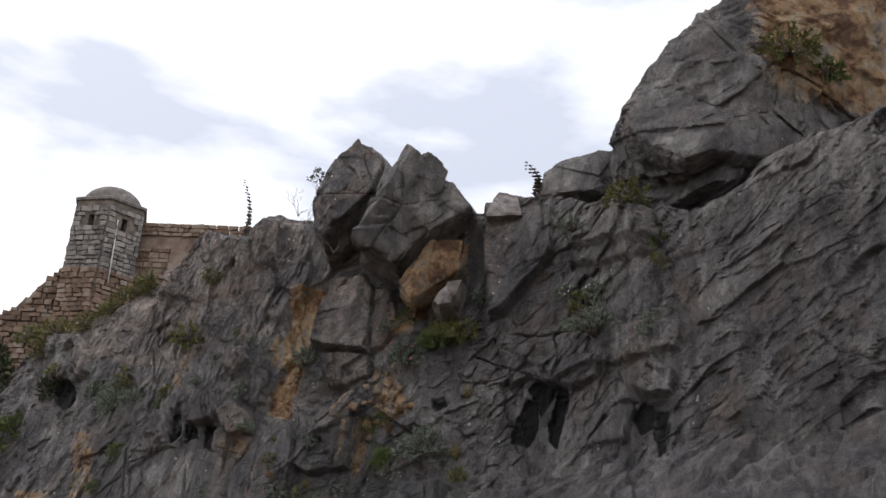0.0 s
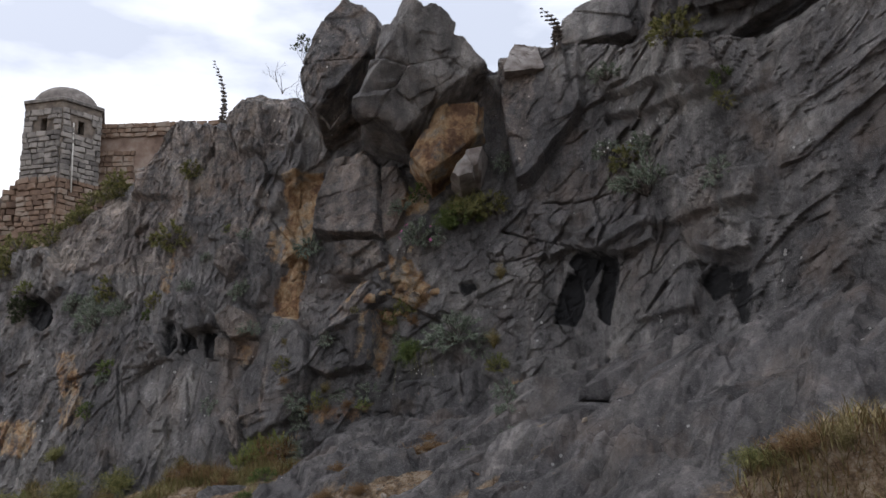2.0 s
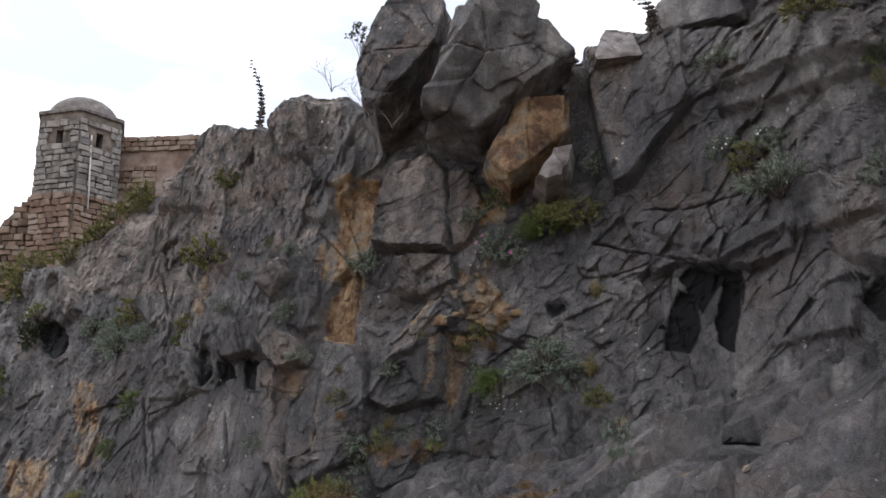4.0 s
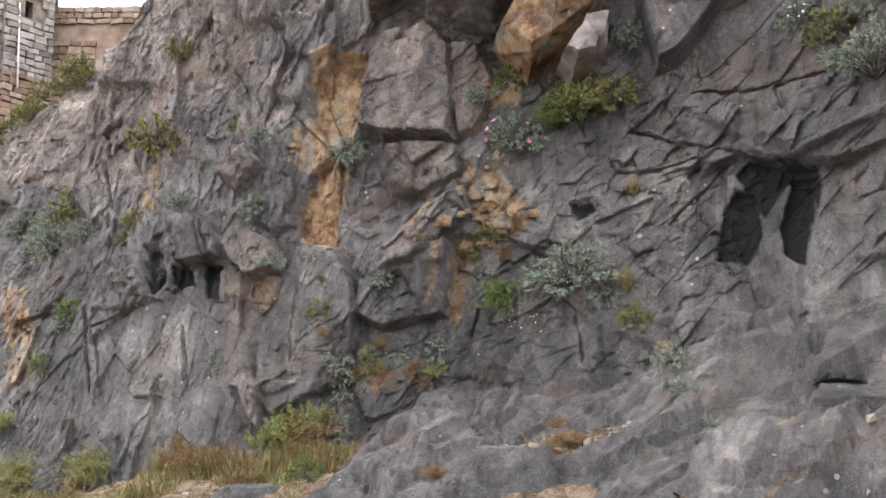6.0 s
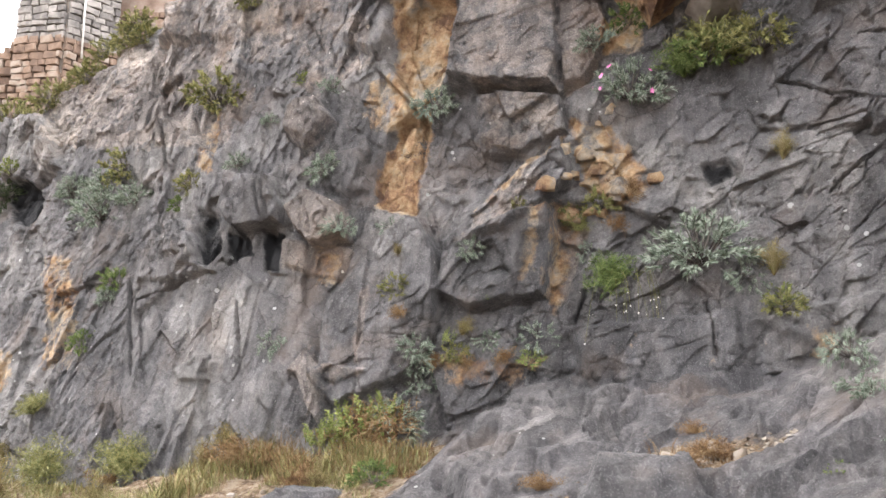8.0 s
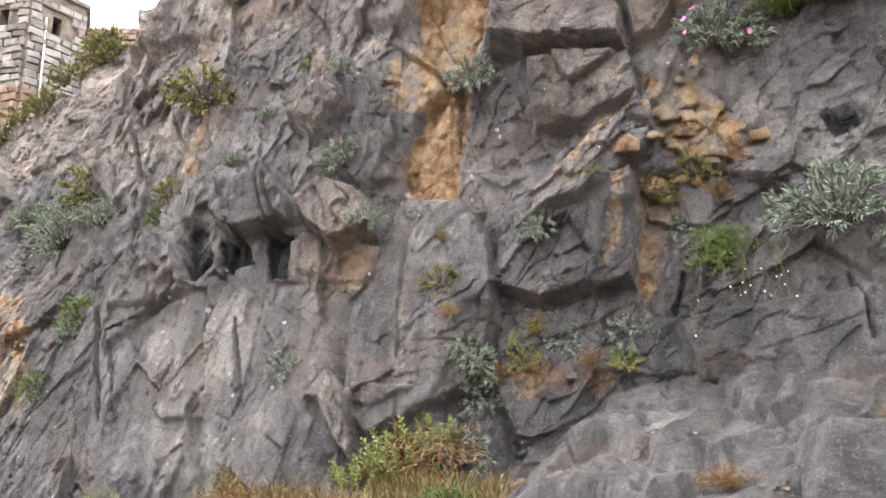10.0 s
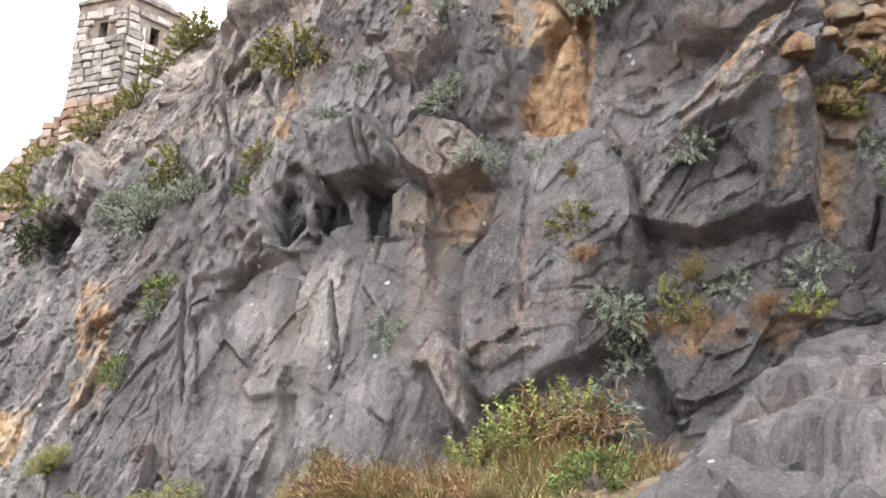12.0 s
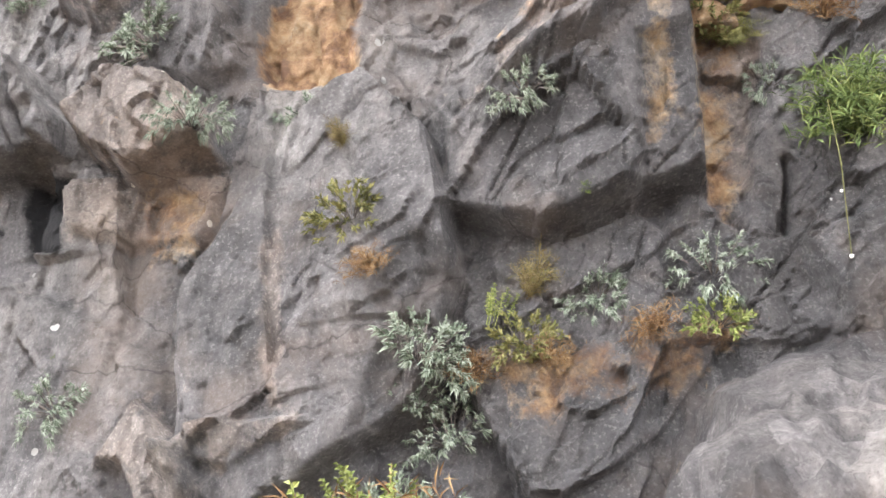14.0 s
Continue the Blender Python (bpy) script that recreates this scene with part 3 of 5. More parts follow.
    f.poly([(-1.16, 2.68), (-0.2, 2.74), (-0.21, 2.37), (-0.53, 2.28), (-1.08, 2.34)], 0.09, 0, 0.08, 0.06)
    f.poly([(-0.11, 2.68), (0.52, 2.81), (0.8, 2.73), (0.7, 2.43), (0.26, 2.37), (0.17, 2.54)], 0.08, 0, 0.08, 0.05)
    f.poly([(0.84, 2.61), (1.25, 2.68), (1.44, 2.51), (1.36, 2.31), (0.99, 2.26)], 0.08, 0, 0.08, 0.05)
    f.poly([(-7.4, 4.68), (-6.75, 4.53), (-6.28, 4.04), (-6.7, 4.01), (-7.03, 4.2)], -0.1, 0, 0.0, 0.05)
    f.poly([(-7.8, 5.52), (-6.81, 5.34), (-6.28, 4.59), (-6.75, 4.5), (-7.46, 4.73)], 0.2, 0, 0.16, 0.08)
    f.poly([(-5.38, 4.69), (-4.76, 4.78), (-4.25, 4.37), (-4.33, 3.95), (-4.9, 4.1)], 0.09, 0, 0.16, 0.06)
    f.poly([(-4.76, 3.27), (-4.52, 3.5), (-4.09, 3.5), (-3.94, 3.2), (-4.29, 3.13), (-4.57, 2.87)], 0.09, 0.1, 0.0, 0.05)
    f.poly([(-4.61, 3.17), (-4.48, 3.7), (-4.14, 3.65), (-4.02, 3.32), (-4.29, 3.15)], 0.08, 0, 0.08, 0.04)
    f.poly([(-3.39, 4.31), (-3.38, 4.57), (-3.13, 4.52), (-3.01, 4.23), (-3.06, 4.11)], 0.08, 0, 0.08, 0.03)
    f.poly([(-2.9, 2.36), (-2.78, 2.44), (-2.47, 2.39), (-2.69, 2.31)], 0.05, 0, 0.2, 0.025)
    f.poly([(-4.1, 2.43), (-3.85, 2.55), (-3.68, 2.47), (-3.72, 2.34), (-3.98, 2.34)], 0.05, 0, 0.08, 0.03)
    f.poly([(-1.43, 3.25), (-1.23, 3.28), (-1.37, 2.9), (-1.48, 2.76), (-1.53, 2.82)], -0.05, 0, 0.0, 0.04)
    f.poly([(-2.25, 2.68), (-2.12, 2.82), (-2.01, 2.75), (-2.07, 2.6), (-2.21, 2.57)], -0.05, 0, 0.0, 0.05)
    f.crack(-4.76, 3.22, -4.49, 2.41, 0.012, 0.07)
    f.crack(-3.58, 2.91, -3.51, 2.48, 0.012, 0.06)
    f.crack(-4.86, 4.99, -4.61, 4.19, 0.016, 0.1)
    f.crack(-1.79, 4.4, -1.26, 4.35, 0.012, 0.1)
    f.crack(-3.46, 3.97, -3.36, 3.53, 0.012, 0.06)
    f.crack(-4.58, 3.02, -4.4, 2.45, 0.008, 0.05)
    f.crack(-3.55, 2.79, -3.49, 2.5, 0.008, 0.05)
    f.crack(-3.5, 3.94, -3.4, 3.5, 0.009, 0.05)
    f.crack(-5.03, 5.3, -4.69, 4.45, 0.012, 0.06)
    f.crack(-1.09, 2.95, -1.15, 2.72, 0.01, 0.06)
    f.crack(0.7, 2.43, 1.1, 2.52, 0.012, 0.06)
    f.crack(0.83, 2.35, 1.25, 2.21, 0.015, 0.08)
    f.crack(-0.55, 2.29, 0.15, 2.38, 0.015, 0.08)
    f.crack(-0.34, 2.48, -0.36, 2.82, 0.008, 0.04)
    f.crack(-4.16, 3.15, -4.05, 3.26, 0.01, 0.05)
    f.crack(-4.56, 3.01, -4.16, 3.15, 0.01, 0.05)
    f.crack(0.27, 3.88, 0.55, 3.91, 0.01, 0.06)
    f.crack(0.59, 4.44, 1.13, 4.38, 0.012, 0.07)
    f.crack(1.13, 4.38, 1.63, 4.38, 0.012, 0.07)
    f.crack(0.12, 4.23, 0.98, 3.83, 0.012, 0.06)
    f.crack(0.35, 3.46, 0.73, 3.82, 0.01, 0.05)
    f.tint("ochre", [(-2.5, 5.39), (-2.06, 5.35), (-2.05, 4.75), (-2.2, 4.28), (-2.27, 3.52), (-2.53, 3.59), (-2.59, 3.85), (-2.46, 4.26)], 0.95)
    f.tint("ochre", [(-2.72, 4.7), (-2.48, 4.74), (-2.31, 4.38), (-2.53, 4.22), (-2.73, 4.35)], 0.45)
    f.tint("ochre", [(-1.55, 3.73), (-1.21, 4.02), (-1.17, 3.93), (-1.51, 3.65), (-1.79, 3.48), (-1.81, 3.53)], 0.5)
    f.tint("ochre", [(-1.17, 4.15), (-0.89, 4.06), (-0.65, 3.65), (-0.83, 3.48), (-1.05, 3.58)], 0.55)
    f.tint("ochre", [(-1.25, 3.5), (-1.07, 3.49), (-1.1, 3.28), (-1.29, 2.79), (-1.33, 2.89)], 0.45)
    f.tint("ochre", [(-2.01, 2.47), (-1.3, 2.49), (-1.48, 2.32), (-1.96, 2.29)], 0.42)
    f.tint("ochre", [(-6.1, 3.63), (-5.69, 3.52), (-5.32, 3.06), (-5.15, 2.46), (-5.65, 2.49)], 0.4)
    f.tint("ochre", [(-0.96, 4.73), (-0.76, 5.1), (-0.63, 4.97), (-0.69, 4.57), (-0.92, 4.57)], 0.55)
    f.tint("ochre", [(0.32, 2.65), (0.27, 2.45), (0.16, 2.42), (0.17, 2.58)], 0.4)
    f.tint("ochre", [(-4.31, 4.51), (-4.14, 4.66), (-4.02, 4.05), (-4.24, 4.11)], 0.4)
    f.tint("ochre", [(-1.38, 3.46), (-1.29, 3.47), (-1.39, 3.01), (-1.48, 2.95)], 0.5)
    f.tint("ochre", [(-2.98, 3.28), (-2.79, 3.27), (-2.84, 3.03), (-3.0, 3.04)], 0.42)
    f.tint("ochre", [(-7.0, 2.73), (-6.19, 2.67), (-6.02, 2.38), (-6.29, 2.17), (-6.77, 2.24)], 0.5)
    f.tint("pale", [(-3.22, 3.58), (-3.06, 3.72), (-2.78, 3.6), (-2.73, 3.36), (-2.97, 3.29), (-3.08, 3.39)], 0.62)
    f.tint("pale", [(-3.27, 3.37), (-2.71, 3.3), (-2.79, 3.07), (-3.0, 3.12), (-3.22, 3.18)], 0.8)
    f.tint("pale", [(-3.35, 4.27), (-3.3, 4.47), (-3.1, 4.57), (-2.93, 4.32), (-3.08, 4.14), (-3.14, 4.08)], 0.6)
    f.tint("pale", [(-1.21, 5.23), (-1.0, 5.19), (-0.89, 4.82), (-0.91, 4.59), (-1.07, 4.39), (-1.19, 4.36)], 0.8)
    f.tint("pale", [(-3.11, 2.38), (-2.96, 2.55), (-2.8, 2.32), (-2.79, 2.01), (-2.9, 2.15), (-3.0, 2.37)], 0.55)
    f.tint("pale", [(-1.1, 3.42), (-1.06, 3.28), (-1.24, 2.88), (-1.27, 2.93)], 0.95)
    f.tint("pale", [(-1.98, 3.25), (-1.55, 3.7), (-1.36, 3.78), (-1.27, 3.63), (-1.65, 3.28)], 0.42)
    f.tint("pale", [(0.22, 6.27), (0.67, 6.22), (0.58, 5.5), (0.44, 4.74), (0.28, 5.21)], 0.45)
    f.tint("pale", [(-2.9, 2.36), (-2.78, 2.44), (-2.47, 2.39), (-2.69, 2.31)], 0.45)
    # pale slopes and blocks, lightened further: the colour makes up for missing light
    f.tint("pale", [(-7.21, 6.37), (-5.79, 6.04), (-4.11, 5.29), (-3.85, 4.91), (-3.95, 4.32), (-5.06, 4.47), (-6.65, 4.98)], 0.5)
    f.tint("pale", [(-5.29, 5.84), (-4.55, 6.83), (-3.53, 6.32), (-3.41, 6.88), (-2.42, 6.66), (-2.54, 5.75), (-3.57, 5.13), (-4.65, 5.28), (-6.14, 5.95)], 0.42)
    f.tint("pale", [(-1.96, 5.42), (-1.43, 5.47), (-1.24, 5.21), (-1.23, 4.36), (-1.79, 4.4), (-2.0, 4.53)], 0.45)
    f.tint("pale", [(-3.45, 5.32), (-2.73, 5.28), (-2.65, 4.85), (-3.13, 4.59), (-3.39, 4.75)], 0.38)
    f.tint("pale", [(-7.25, 6.33), (-4.77, 5.56), (-4.13, 4.98), (-4.52, 4.66), (-5.55, 4.8), (-6.86, 5.31)], 0.45)
    f.tint("pale", [(-1.79, 4.36), (-1.23, 4.31), (-1.22, 4.11), (-1.5, 3.94), (-1.79, 3.98)], 0.4)
    f.tint("pale", [(-2.56, 2.95), (-2.54, 2.95), (-2.55, 2.44), (-2.57, 2.44)], 0.8)
    # black stains on the rock; in the hollows the black also paints in deep shade
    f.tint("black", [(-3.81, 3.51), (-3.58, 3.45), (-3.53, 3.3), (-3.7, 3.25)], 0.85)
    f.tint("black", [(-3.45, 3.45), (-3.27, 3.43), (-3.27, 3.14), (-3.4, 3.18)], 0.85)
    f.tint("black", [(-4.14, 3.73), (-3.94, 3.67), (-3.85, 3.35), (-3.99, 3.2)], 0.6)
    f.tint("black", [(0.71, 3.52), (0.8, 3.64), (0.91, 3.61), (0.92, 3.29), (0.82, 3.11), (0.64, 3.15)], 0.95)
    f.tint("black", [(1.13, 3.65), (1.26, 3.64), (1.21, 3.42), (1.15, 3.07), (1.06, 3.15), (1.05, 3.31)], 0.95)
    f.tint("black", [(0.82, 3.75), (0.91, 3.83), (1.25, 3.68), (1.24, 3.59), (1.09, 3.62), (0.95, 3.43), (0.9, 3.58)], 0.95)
    # recess under the rock roof: its shade is painted black
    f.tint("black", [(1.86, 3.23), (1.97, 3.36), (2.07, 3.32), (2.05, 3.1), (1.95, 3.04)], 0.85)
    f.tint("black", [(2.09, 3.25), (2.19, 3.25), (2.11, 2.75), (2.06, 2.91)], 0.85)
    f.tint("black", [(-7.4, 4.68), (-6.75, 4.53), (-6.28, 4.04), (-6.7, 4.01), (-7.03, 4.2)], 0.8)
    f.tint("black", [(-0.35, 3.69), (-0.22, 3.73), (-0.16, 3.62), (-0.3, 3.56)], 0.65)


def spaced(stops):
    """Coordinates with a step of its own in each stretch: (start, step), ..., (end, None)."""
    out = []
    for (a, step), (b, _) in zip(stops, stops[1:]):
        out.append(np.arange(a, b - step * 0.5, step))
    return np.concatenate(out + [[stops[-1][0]]])


def joints(u, v, turn, seed):
    """Relief of one set of joints that run at an angle, metres outwards."""
    a, b = math.cos(radians(turn)), math.sin(radians(turn))
    p, q = a * u + b * v, -b * u + a * v
    h1, e1 = facets(p * 0.6, q * 1.15, seed, 1.3, 260)
    h2, e2 = facets(p * 1.5, q * 2.8, seed + 20, 1.5, 240)
    h3, e3 = facets(p * 4.2, q * 7.5, seed + 40, 1.6, 180)
    h4, e4 = facets(p * 11.0, q * 17.0, seed + 60, 1.6, 90)
    out = 0.085 * h1 + 0.052 * h2 + 0.026 * h3 + 0.012 * h4
    return out, 0.035 * smooth(1 - e1 / 0.013) + 0.02 * smooth(1 - e2 / 0.025) + 0.012 * smooth(1 - e3 / 0.05)


def rough_out(x, y, z, u, v):
    """Broken limestone relief, from broad faces to pits: upright joints on one side, slanting ones on the other."""
    u = u + 0.02 * value_noise(x * 1.3, y * 1.3, z * 1.3, 5) + 0.005 * value_noise(x * 7, y * 7, z * 7, 6)
    v = v + 0.02 * value_noise(x * 1.3, y * 1.3, z * 1.3, 9) + 0.005 * value_noise(x * 7, y * 7, z * 7, 7)
    o1, c1 = joints(u, v, 30, 21)
    o2, c2 = joints(u, v, 78, 121)
    w = smooth((x + 3.0) / 1.6 + 0.3 * value_noise(x, y, z, 55))
    some = smooth(2.4 * value_noise(x * 1.1, y * 1.1, z * 1.1, 77) + 0.25)
    out = o1 * w + o2 * (1 - w) - some * (c1 * w + c2 * (1 - w))
    pits = smooth(fbm(x * 9, y * 9, z * 9, 95, 3) * 2.2 - 1.1)
    return out + 0.05 * fbm(x * 0.7, y * 0.7, z * 0.7, 3, 3) + 0.008 * fbm(x * 6, y * 6, z * 6, 13, 5, 0.65) - 0.009 * pits


def build_cliff():
    xs = spaced([(-17, 0.09), (-8, 0.024), (-5.4, 0.0125), (1.7, 0.024), (4.2, 0.06), (10, None)])
    rows, back = 500, 44
    v = np.concatenate([np.linspace(0, 1, rows), 1 + np.arange(1, back + 1) / back])[:, None]
    x = np.broadcast_to(xs[None, :], (len(v), len(xs))).copy()
    crest = np.interp(xs, CREST_X, CREST_Z) + 0.12 * fbm(xs * 1.9, xs * 0, xs * 0, 31, 4)
    foot = np.minimum(ground_z(xs, wall_y(xs, 1.8)), 3.2) - 0.7
    front = np.clip(v, 0, 1)
    z = foot + (crest - foot) * front
    behind = np.clip(v - 1, 0, 1)
    round_off = smooth((front - 0.94) / 0.06)
    y = wall_y(x, z) + 0.16 * round_off**2 + 4.5 * behind**1.5
    z = z - 0.05 * round_off**2 + 0.3 * np.sqrt(behind) * smooth(behind * 3) * 0.4 - 0.5 * behind
    f = Face(x + 0.014 * fbm(x * 3.5, y * 3.5, z * 3.5, 51, 4, 0.6), z + 0.014 * fbm(x * 3.5, y * 3.5, z * 3.5, 71, 4, 0.6))
    carve(f)
    keep = 1 - smooth(behind * 6)
    calm = np.ones(x.shape)
    for cx, cz, w, h, turn in ((-3.9, 2.6, 1.1, 0.6, 0), (1.0, 2.9, 0.6, 0.4, 0), (-2.5, 2.75, 0.6, 0.5, 50), (0.6, 5.4, 0.5, 0.7, 0), (-1.5, 4.85, 0.4, 0.5, 0), (-0.5, 2.65, 0.5, 0.35, 0)):
        calm -= 0.45 * f.mask(cx, cz, w, h, turn, 3, 0.6)[0]
    calm = np.clip(calm, 0.45, 1)
    out = f.out * keep + calm * rough_out(x, y, z, x * 1.25, z + y * 0.3) * (1 - 0.5 * smooth(behind * 2))
    x2, y2, z2 = x - 0.15 * out, y - 0.97 * out, z + 0.1 * out * keep + 0.6 * out * (1 - keep)
    ob = mesh_object("cliff", np.stack([x2, y2, z2], -1).reshape(-1, 3), grid_faces(len(v), len(xs)), ROCK, None, False)
    for k in f.stain_and_shading:
        attribute(ob, k, f.stain_and_shading[k] * keep)
    return tagged(ob, "tall weathered grey limestone cliff with ochre stains and hollows", "cliff", kind="structure")


def build_ground():
    xs = spaced([(-900, 100), (-100, 10), (-20, 0.5), (-8, 0.06), (-6, 0.03), (3.4, 0.12), (12, 1.0), (30, 10), (100, 100), (900, None)])
    ys = spaced([(-900, 100), (-100, 10), (-20, 0.5), (6, 0.12), (9.5, 0.03), (17.6, 0.2), (24, 2), (40, 10), (100, 100), (900, None)])
    x, y = np.meshgrid(xs, ys)
    z = ground_z(x, y)
    far = smooth((np.hypot(x, y - 8) - 25) / 60)
    z = z * (1 - far) - 0.5 * far
    edge_x = np.interp(y, [10, 12.3, 13, 13.8, 14.4, 15], [-1.2, -1.45, -2.0, -2.2, -2.0, -1.65])
    soil = np.clip(0.66 - 0.6 * smooth((x - edge_x) / 0.4 + 0.5), 0, 1)
    for cx, cy, rx, ry in ((-1.1, 12.95, 0.5, 0.3), (-0.56, 13.65, 0.35, 0.2), (0.2, 12.5, 0.45, 0.08), (0.7, 12.75, 0.35, 0.1), (-2.4, 11.6, 1.0, 0.9), (1.8, 10.2, 0.6, 0.5)):
        r = np.hypot((x - cx) / rx, (y - cy) / ry) + 0.35 * fbm(x * 2, y * 2, x * 0, 91, 3)
        soil = np.maximum(soil, 0.75 * smooth(1.5 - r))
    soil = np.maximum(soil, 0.75 * smooth((9.5 - y + 2.4 * (fbm(x * 0.6, y * 0.6, x * 0, 77) - 0.5)) / 2))
    near = smooth((24 - np.hypot(x, y - 8)) / 6)
    hard = 1 - smooth(soil * 2.2 - 0.3)
    rock = rough_out(x, y, z, x * 1.1 + 3, y * 0.9)
    step, edge = facets(x * 1.0 + 0.35 * y, y * 1.6 - 0.3 * x, 131, 1.0, 300)
    step2, edge2 = facets(x * 2.6 - 0.5 * y, y * 3.8 + 0.6 * x, 151, 1.6, 200)
    rock = rock * 0.7 + 0.13 * step + 0.045 * step2 - 0.1 * smooth(1 - edge / 0.045) - 0.045 * smooth(1 - edge2 / 0.07)
    path = np.exp(-(((x + np.interp(y, [4, 9, 13], [-1.2, 1.4, 2.3])) / 0.8) ** 2)) * smooth((13.2 - y) / 0.8)
    z = z + near * (hard * rock * (1 - 0.7 * path) + (1 - hard) * (0.05 * fbm(x * 3, y * 3, x * 0, 33, 5, 0.6) - 0.04))
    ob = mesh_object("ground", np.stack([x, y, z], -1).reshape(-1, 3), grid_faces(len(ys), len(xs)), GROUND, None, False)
    attribute(ob, "soil", soil)
    for k in ("ochre", "pale", "black"):
        attribute(ob, k, np.zeros(x.shape))
    return tagged(ob, "bare limestone slabs with patches of dry stony soil", "ground", kind="structure")


cliff = build_cliff()
ground = build_ground()
bpy.context.view_layer.update()
from mathutils.bvhtree import BVHTree

dg = bpy.context.evaluated_depsgraph_get()
CLIFF_TREE, GROUND_TREE = BVHTree.FromObject(cliff, dg), BVHTree.FromObject(ground, dg)


def on_ground(x, y):
    hit = GROUND_TREE.ray_cast(Vector((x, y, 12)), Vector((0, 0, -1)))
    return hit[0].z if hit[0] else 0.0


def on_cliff(x, z):
    """Where the cliff's face lies behind x and z, and its normal."""
    hit = CLIFF_TREE.ray_cast(Vector((x + 0.15, 4.0 if x > 3 else 6.0, z)), Vector((-0.03, 1, 0)).normalized())
    return (hit[0], hit[1]) if hit[0] else (Vector((x, float(wall_y(x, z)), z)), Vector((-0.5, -0.8, 0.2)))


# ---- boulders ----
def sphere_grid(n):
    """A cube's six gridded sides blown up to a unit ball, welded."""
    bm = bmesh.new()
    bmesh.ops.create_cube(bm, size=2)
    bmesh.ops.subdivide_edges(bm, edges=bm.edges[:], cuts=n, use_grid_fill=True)
    v = np.array([p.co[:] for p in bm.verts])
    faces = [[p.index for p in q.verts] for q in bm.faces]
    bm.free()
    return v / np.linalg.norm(v, axis=1)[:, None], faces


BALLS = {}


def hewn(name, centre, planes, mat, cuts=40, rough=1.0, seed=1, ochre=None, pale=0.0):
    """A boulder: the room inside some planes (normal, distance), its edges worn and its faces broken."""
    if cuts not in BALLS:
        BALLS[cuts] = sphere_grid(cuts)
    d, faces = BALLS[cuts]
    r = np.full(len(d), 1e9)
    inv = np.zeros(len(d))
    for nx, ny, nz, dist in planes:
        k = math.sqrt(nx * nx + ny * ny + nz * nz)
        c = (d @ (nx / k, ny / k, nz / k)) / dist
        inv += np.clip(c, 0, None) ** 90
    r = inv ** (-1 / 90)
    p = d * r[:, None] + np.array(centre)
    x, y, z = p.T
    h, e = facets((x + 0.5 * y) * 1.7 + seed * 7.3, (z - 0.4 * y) * 2.2, 200 + seed, 1.8, 90)
    h2, e2 = facets((x + 0.6 * y) * 5.5 + seed * 3.1, (z + 0.5 * y) * 6.5, 230 + seed, 1.8, 50)
    out = rough * (0.055 * h + 0.022 * h2 - 0.03 * smooth(1 - e / 0.06) + 0.025 * fbm(x * 1.6, y * 1.6, z * 1.6, seed, 3) + 0.014 * fbm(x * 8, y * 8, z * 8, seed + 40, 3))
    p = p + d * out[:, None]
    base = Vector(centre)
    ob = mesh_object(name, p - np.array(centre), faces, mat, None, False)
    ob.location = base
    if mat == ROCK:
        attribute(ob, "ochre", ochre(x, y, z) if ochre else np.zeros(len(p)))
        attribute(ob, "pale", np.full(len(p), pale))
        attribute(ob, "black", np.zeros(len(p)))
    return ob


def outline_planes(centre, outline, front, back, lean=0.25, faces=None):
    """Planes through the edges of an outline in x and z, and slanting fronts and backs."""
    cx, cz = centre
    planes = []
    for (x0, z0), (x1, z1) in zip(outline, outline[1:] + outline[:1]):
        nx, nz = z1 - z0, -(x1 - x0)
        k = math.hypot(nx, nz)
        nx, nz = nx / k, nz / k
        d = (x0 - cx) * nx + (z0 - cz) * nz
        if d < 0:
            nx, nz, d = -nx, -nz, -d
        planes.append((nx, -lean * 0.4, nz, max(d, 0.05)))
    faces = faces or ((0.15, -1, 0.25), (-0.5, -0.9, 0.3), (0.5, -1, -0.2))
    return planes + [(*n, front * (1 + 0.04 * k)) for k, n in enumerate(faces)] + [(0, 1, 0, back)]


# pale 0.32 puts the light falling on this crag into its colour
left_crag = hewn("crag", (-1.67, 15.35, 6.6), outline_planes((-1.67, 6.6), [(-2.14, 6.13), (-2.12, 6.52), (-1.91, 6.8), (-1.74, 7.18), (-1.64, 7.28), (-1.29, 7.18), (-1.12, 6.84), (-1.21, 6.4), (-1.58, 5.92), (-1.94, 5.75)], 0.5, 0.8, 0.25, ((-0.45, -0.8, 0.2), (-0.05, -1, 0.18), (-0.7, -0.6, -0.1))), ROCK, 60, 0.9, 2, None, 0.32)
tagged(left_crag, "grey pointed limestone crag on the cliff's crest, its lit look painted in", "rock", "crags on the crest")
right_crag = hewn("crag", (-0.72, 14.75, 6.15), outline_planes((-0.72, 6.15), [(-1.4, 5.84), (-1.01, 6.5), (-0.9, 6.77), (-0.74, 6.86), (-0.48, 6.65), (-0.11, 6.36), (0.07, 6.02), (-0.41, 5.64), (-0.88, 5.33), (-1.38, 5.56)], 0.5, 0.9, 0.25, ((0.35, -1, -0.12), (-0.75, -0.7, 0.35), (0.1, -0.9, -0.5))), ROCK, 64, 0.9, 3)
tagged(right_crag, "dark grey pointed limestone crag overhanging an ochre hollow", "rock", "crags on the crest")
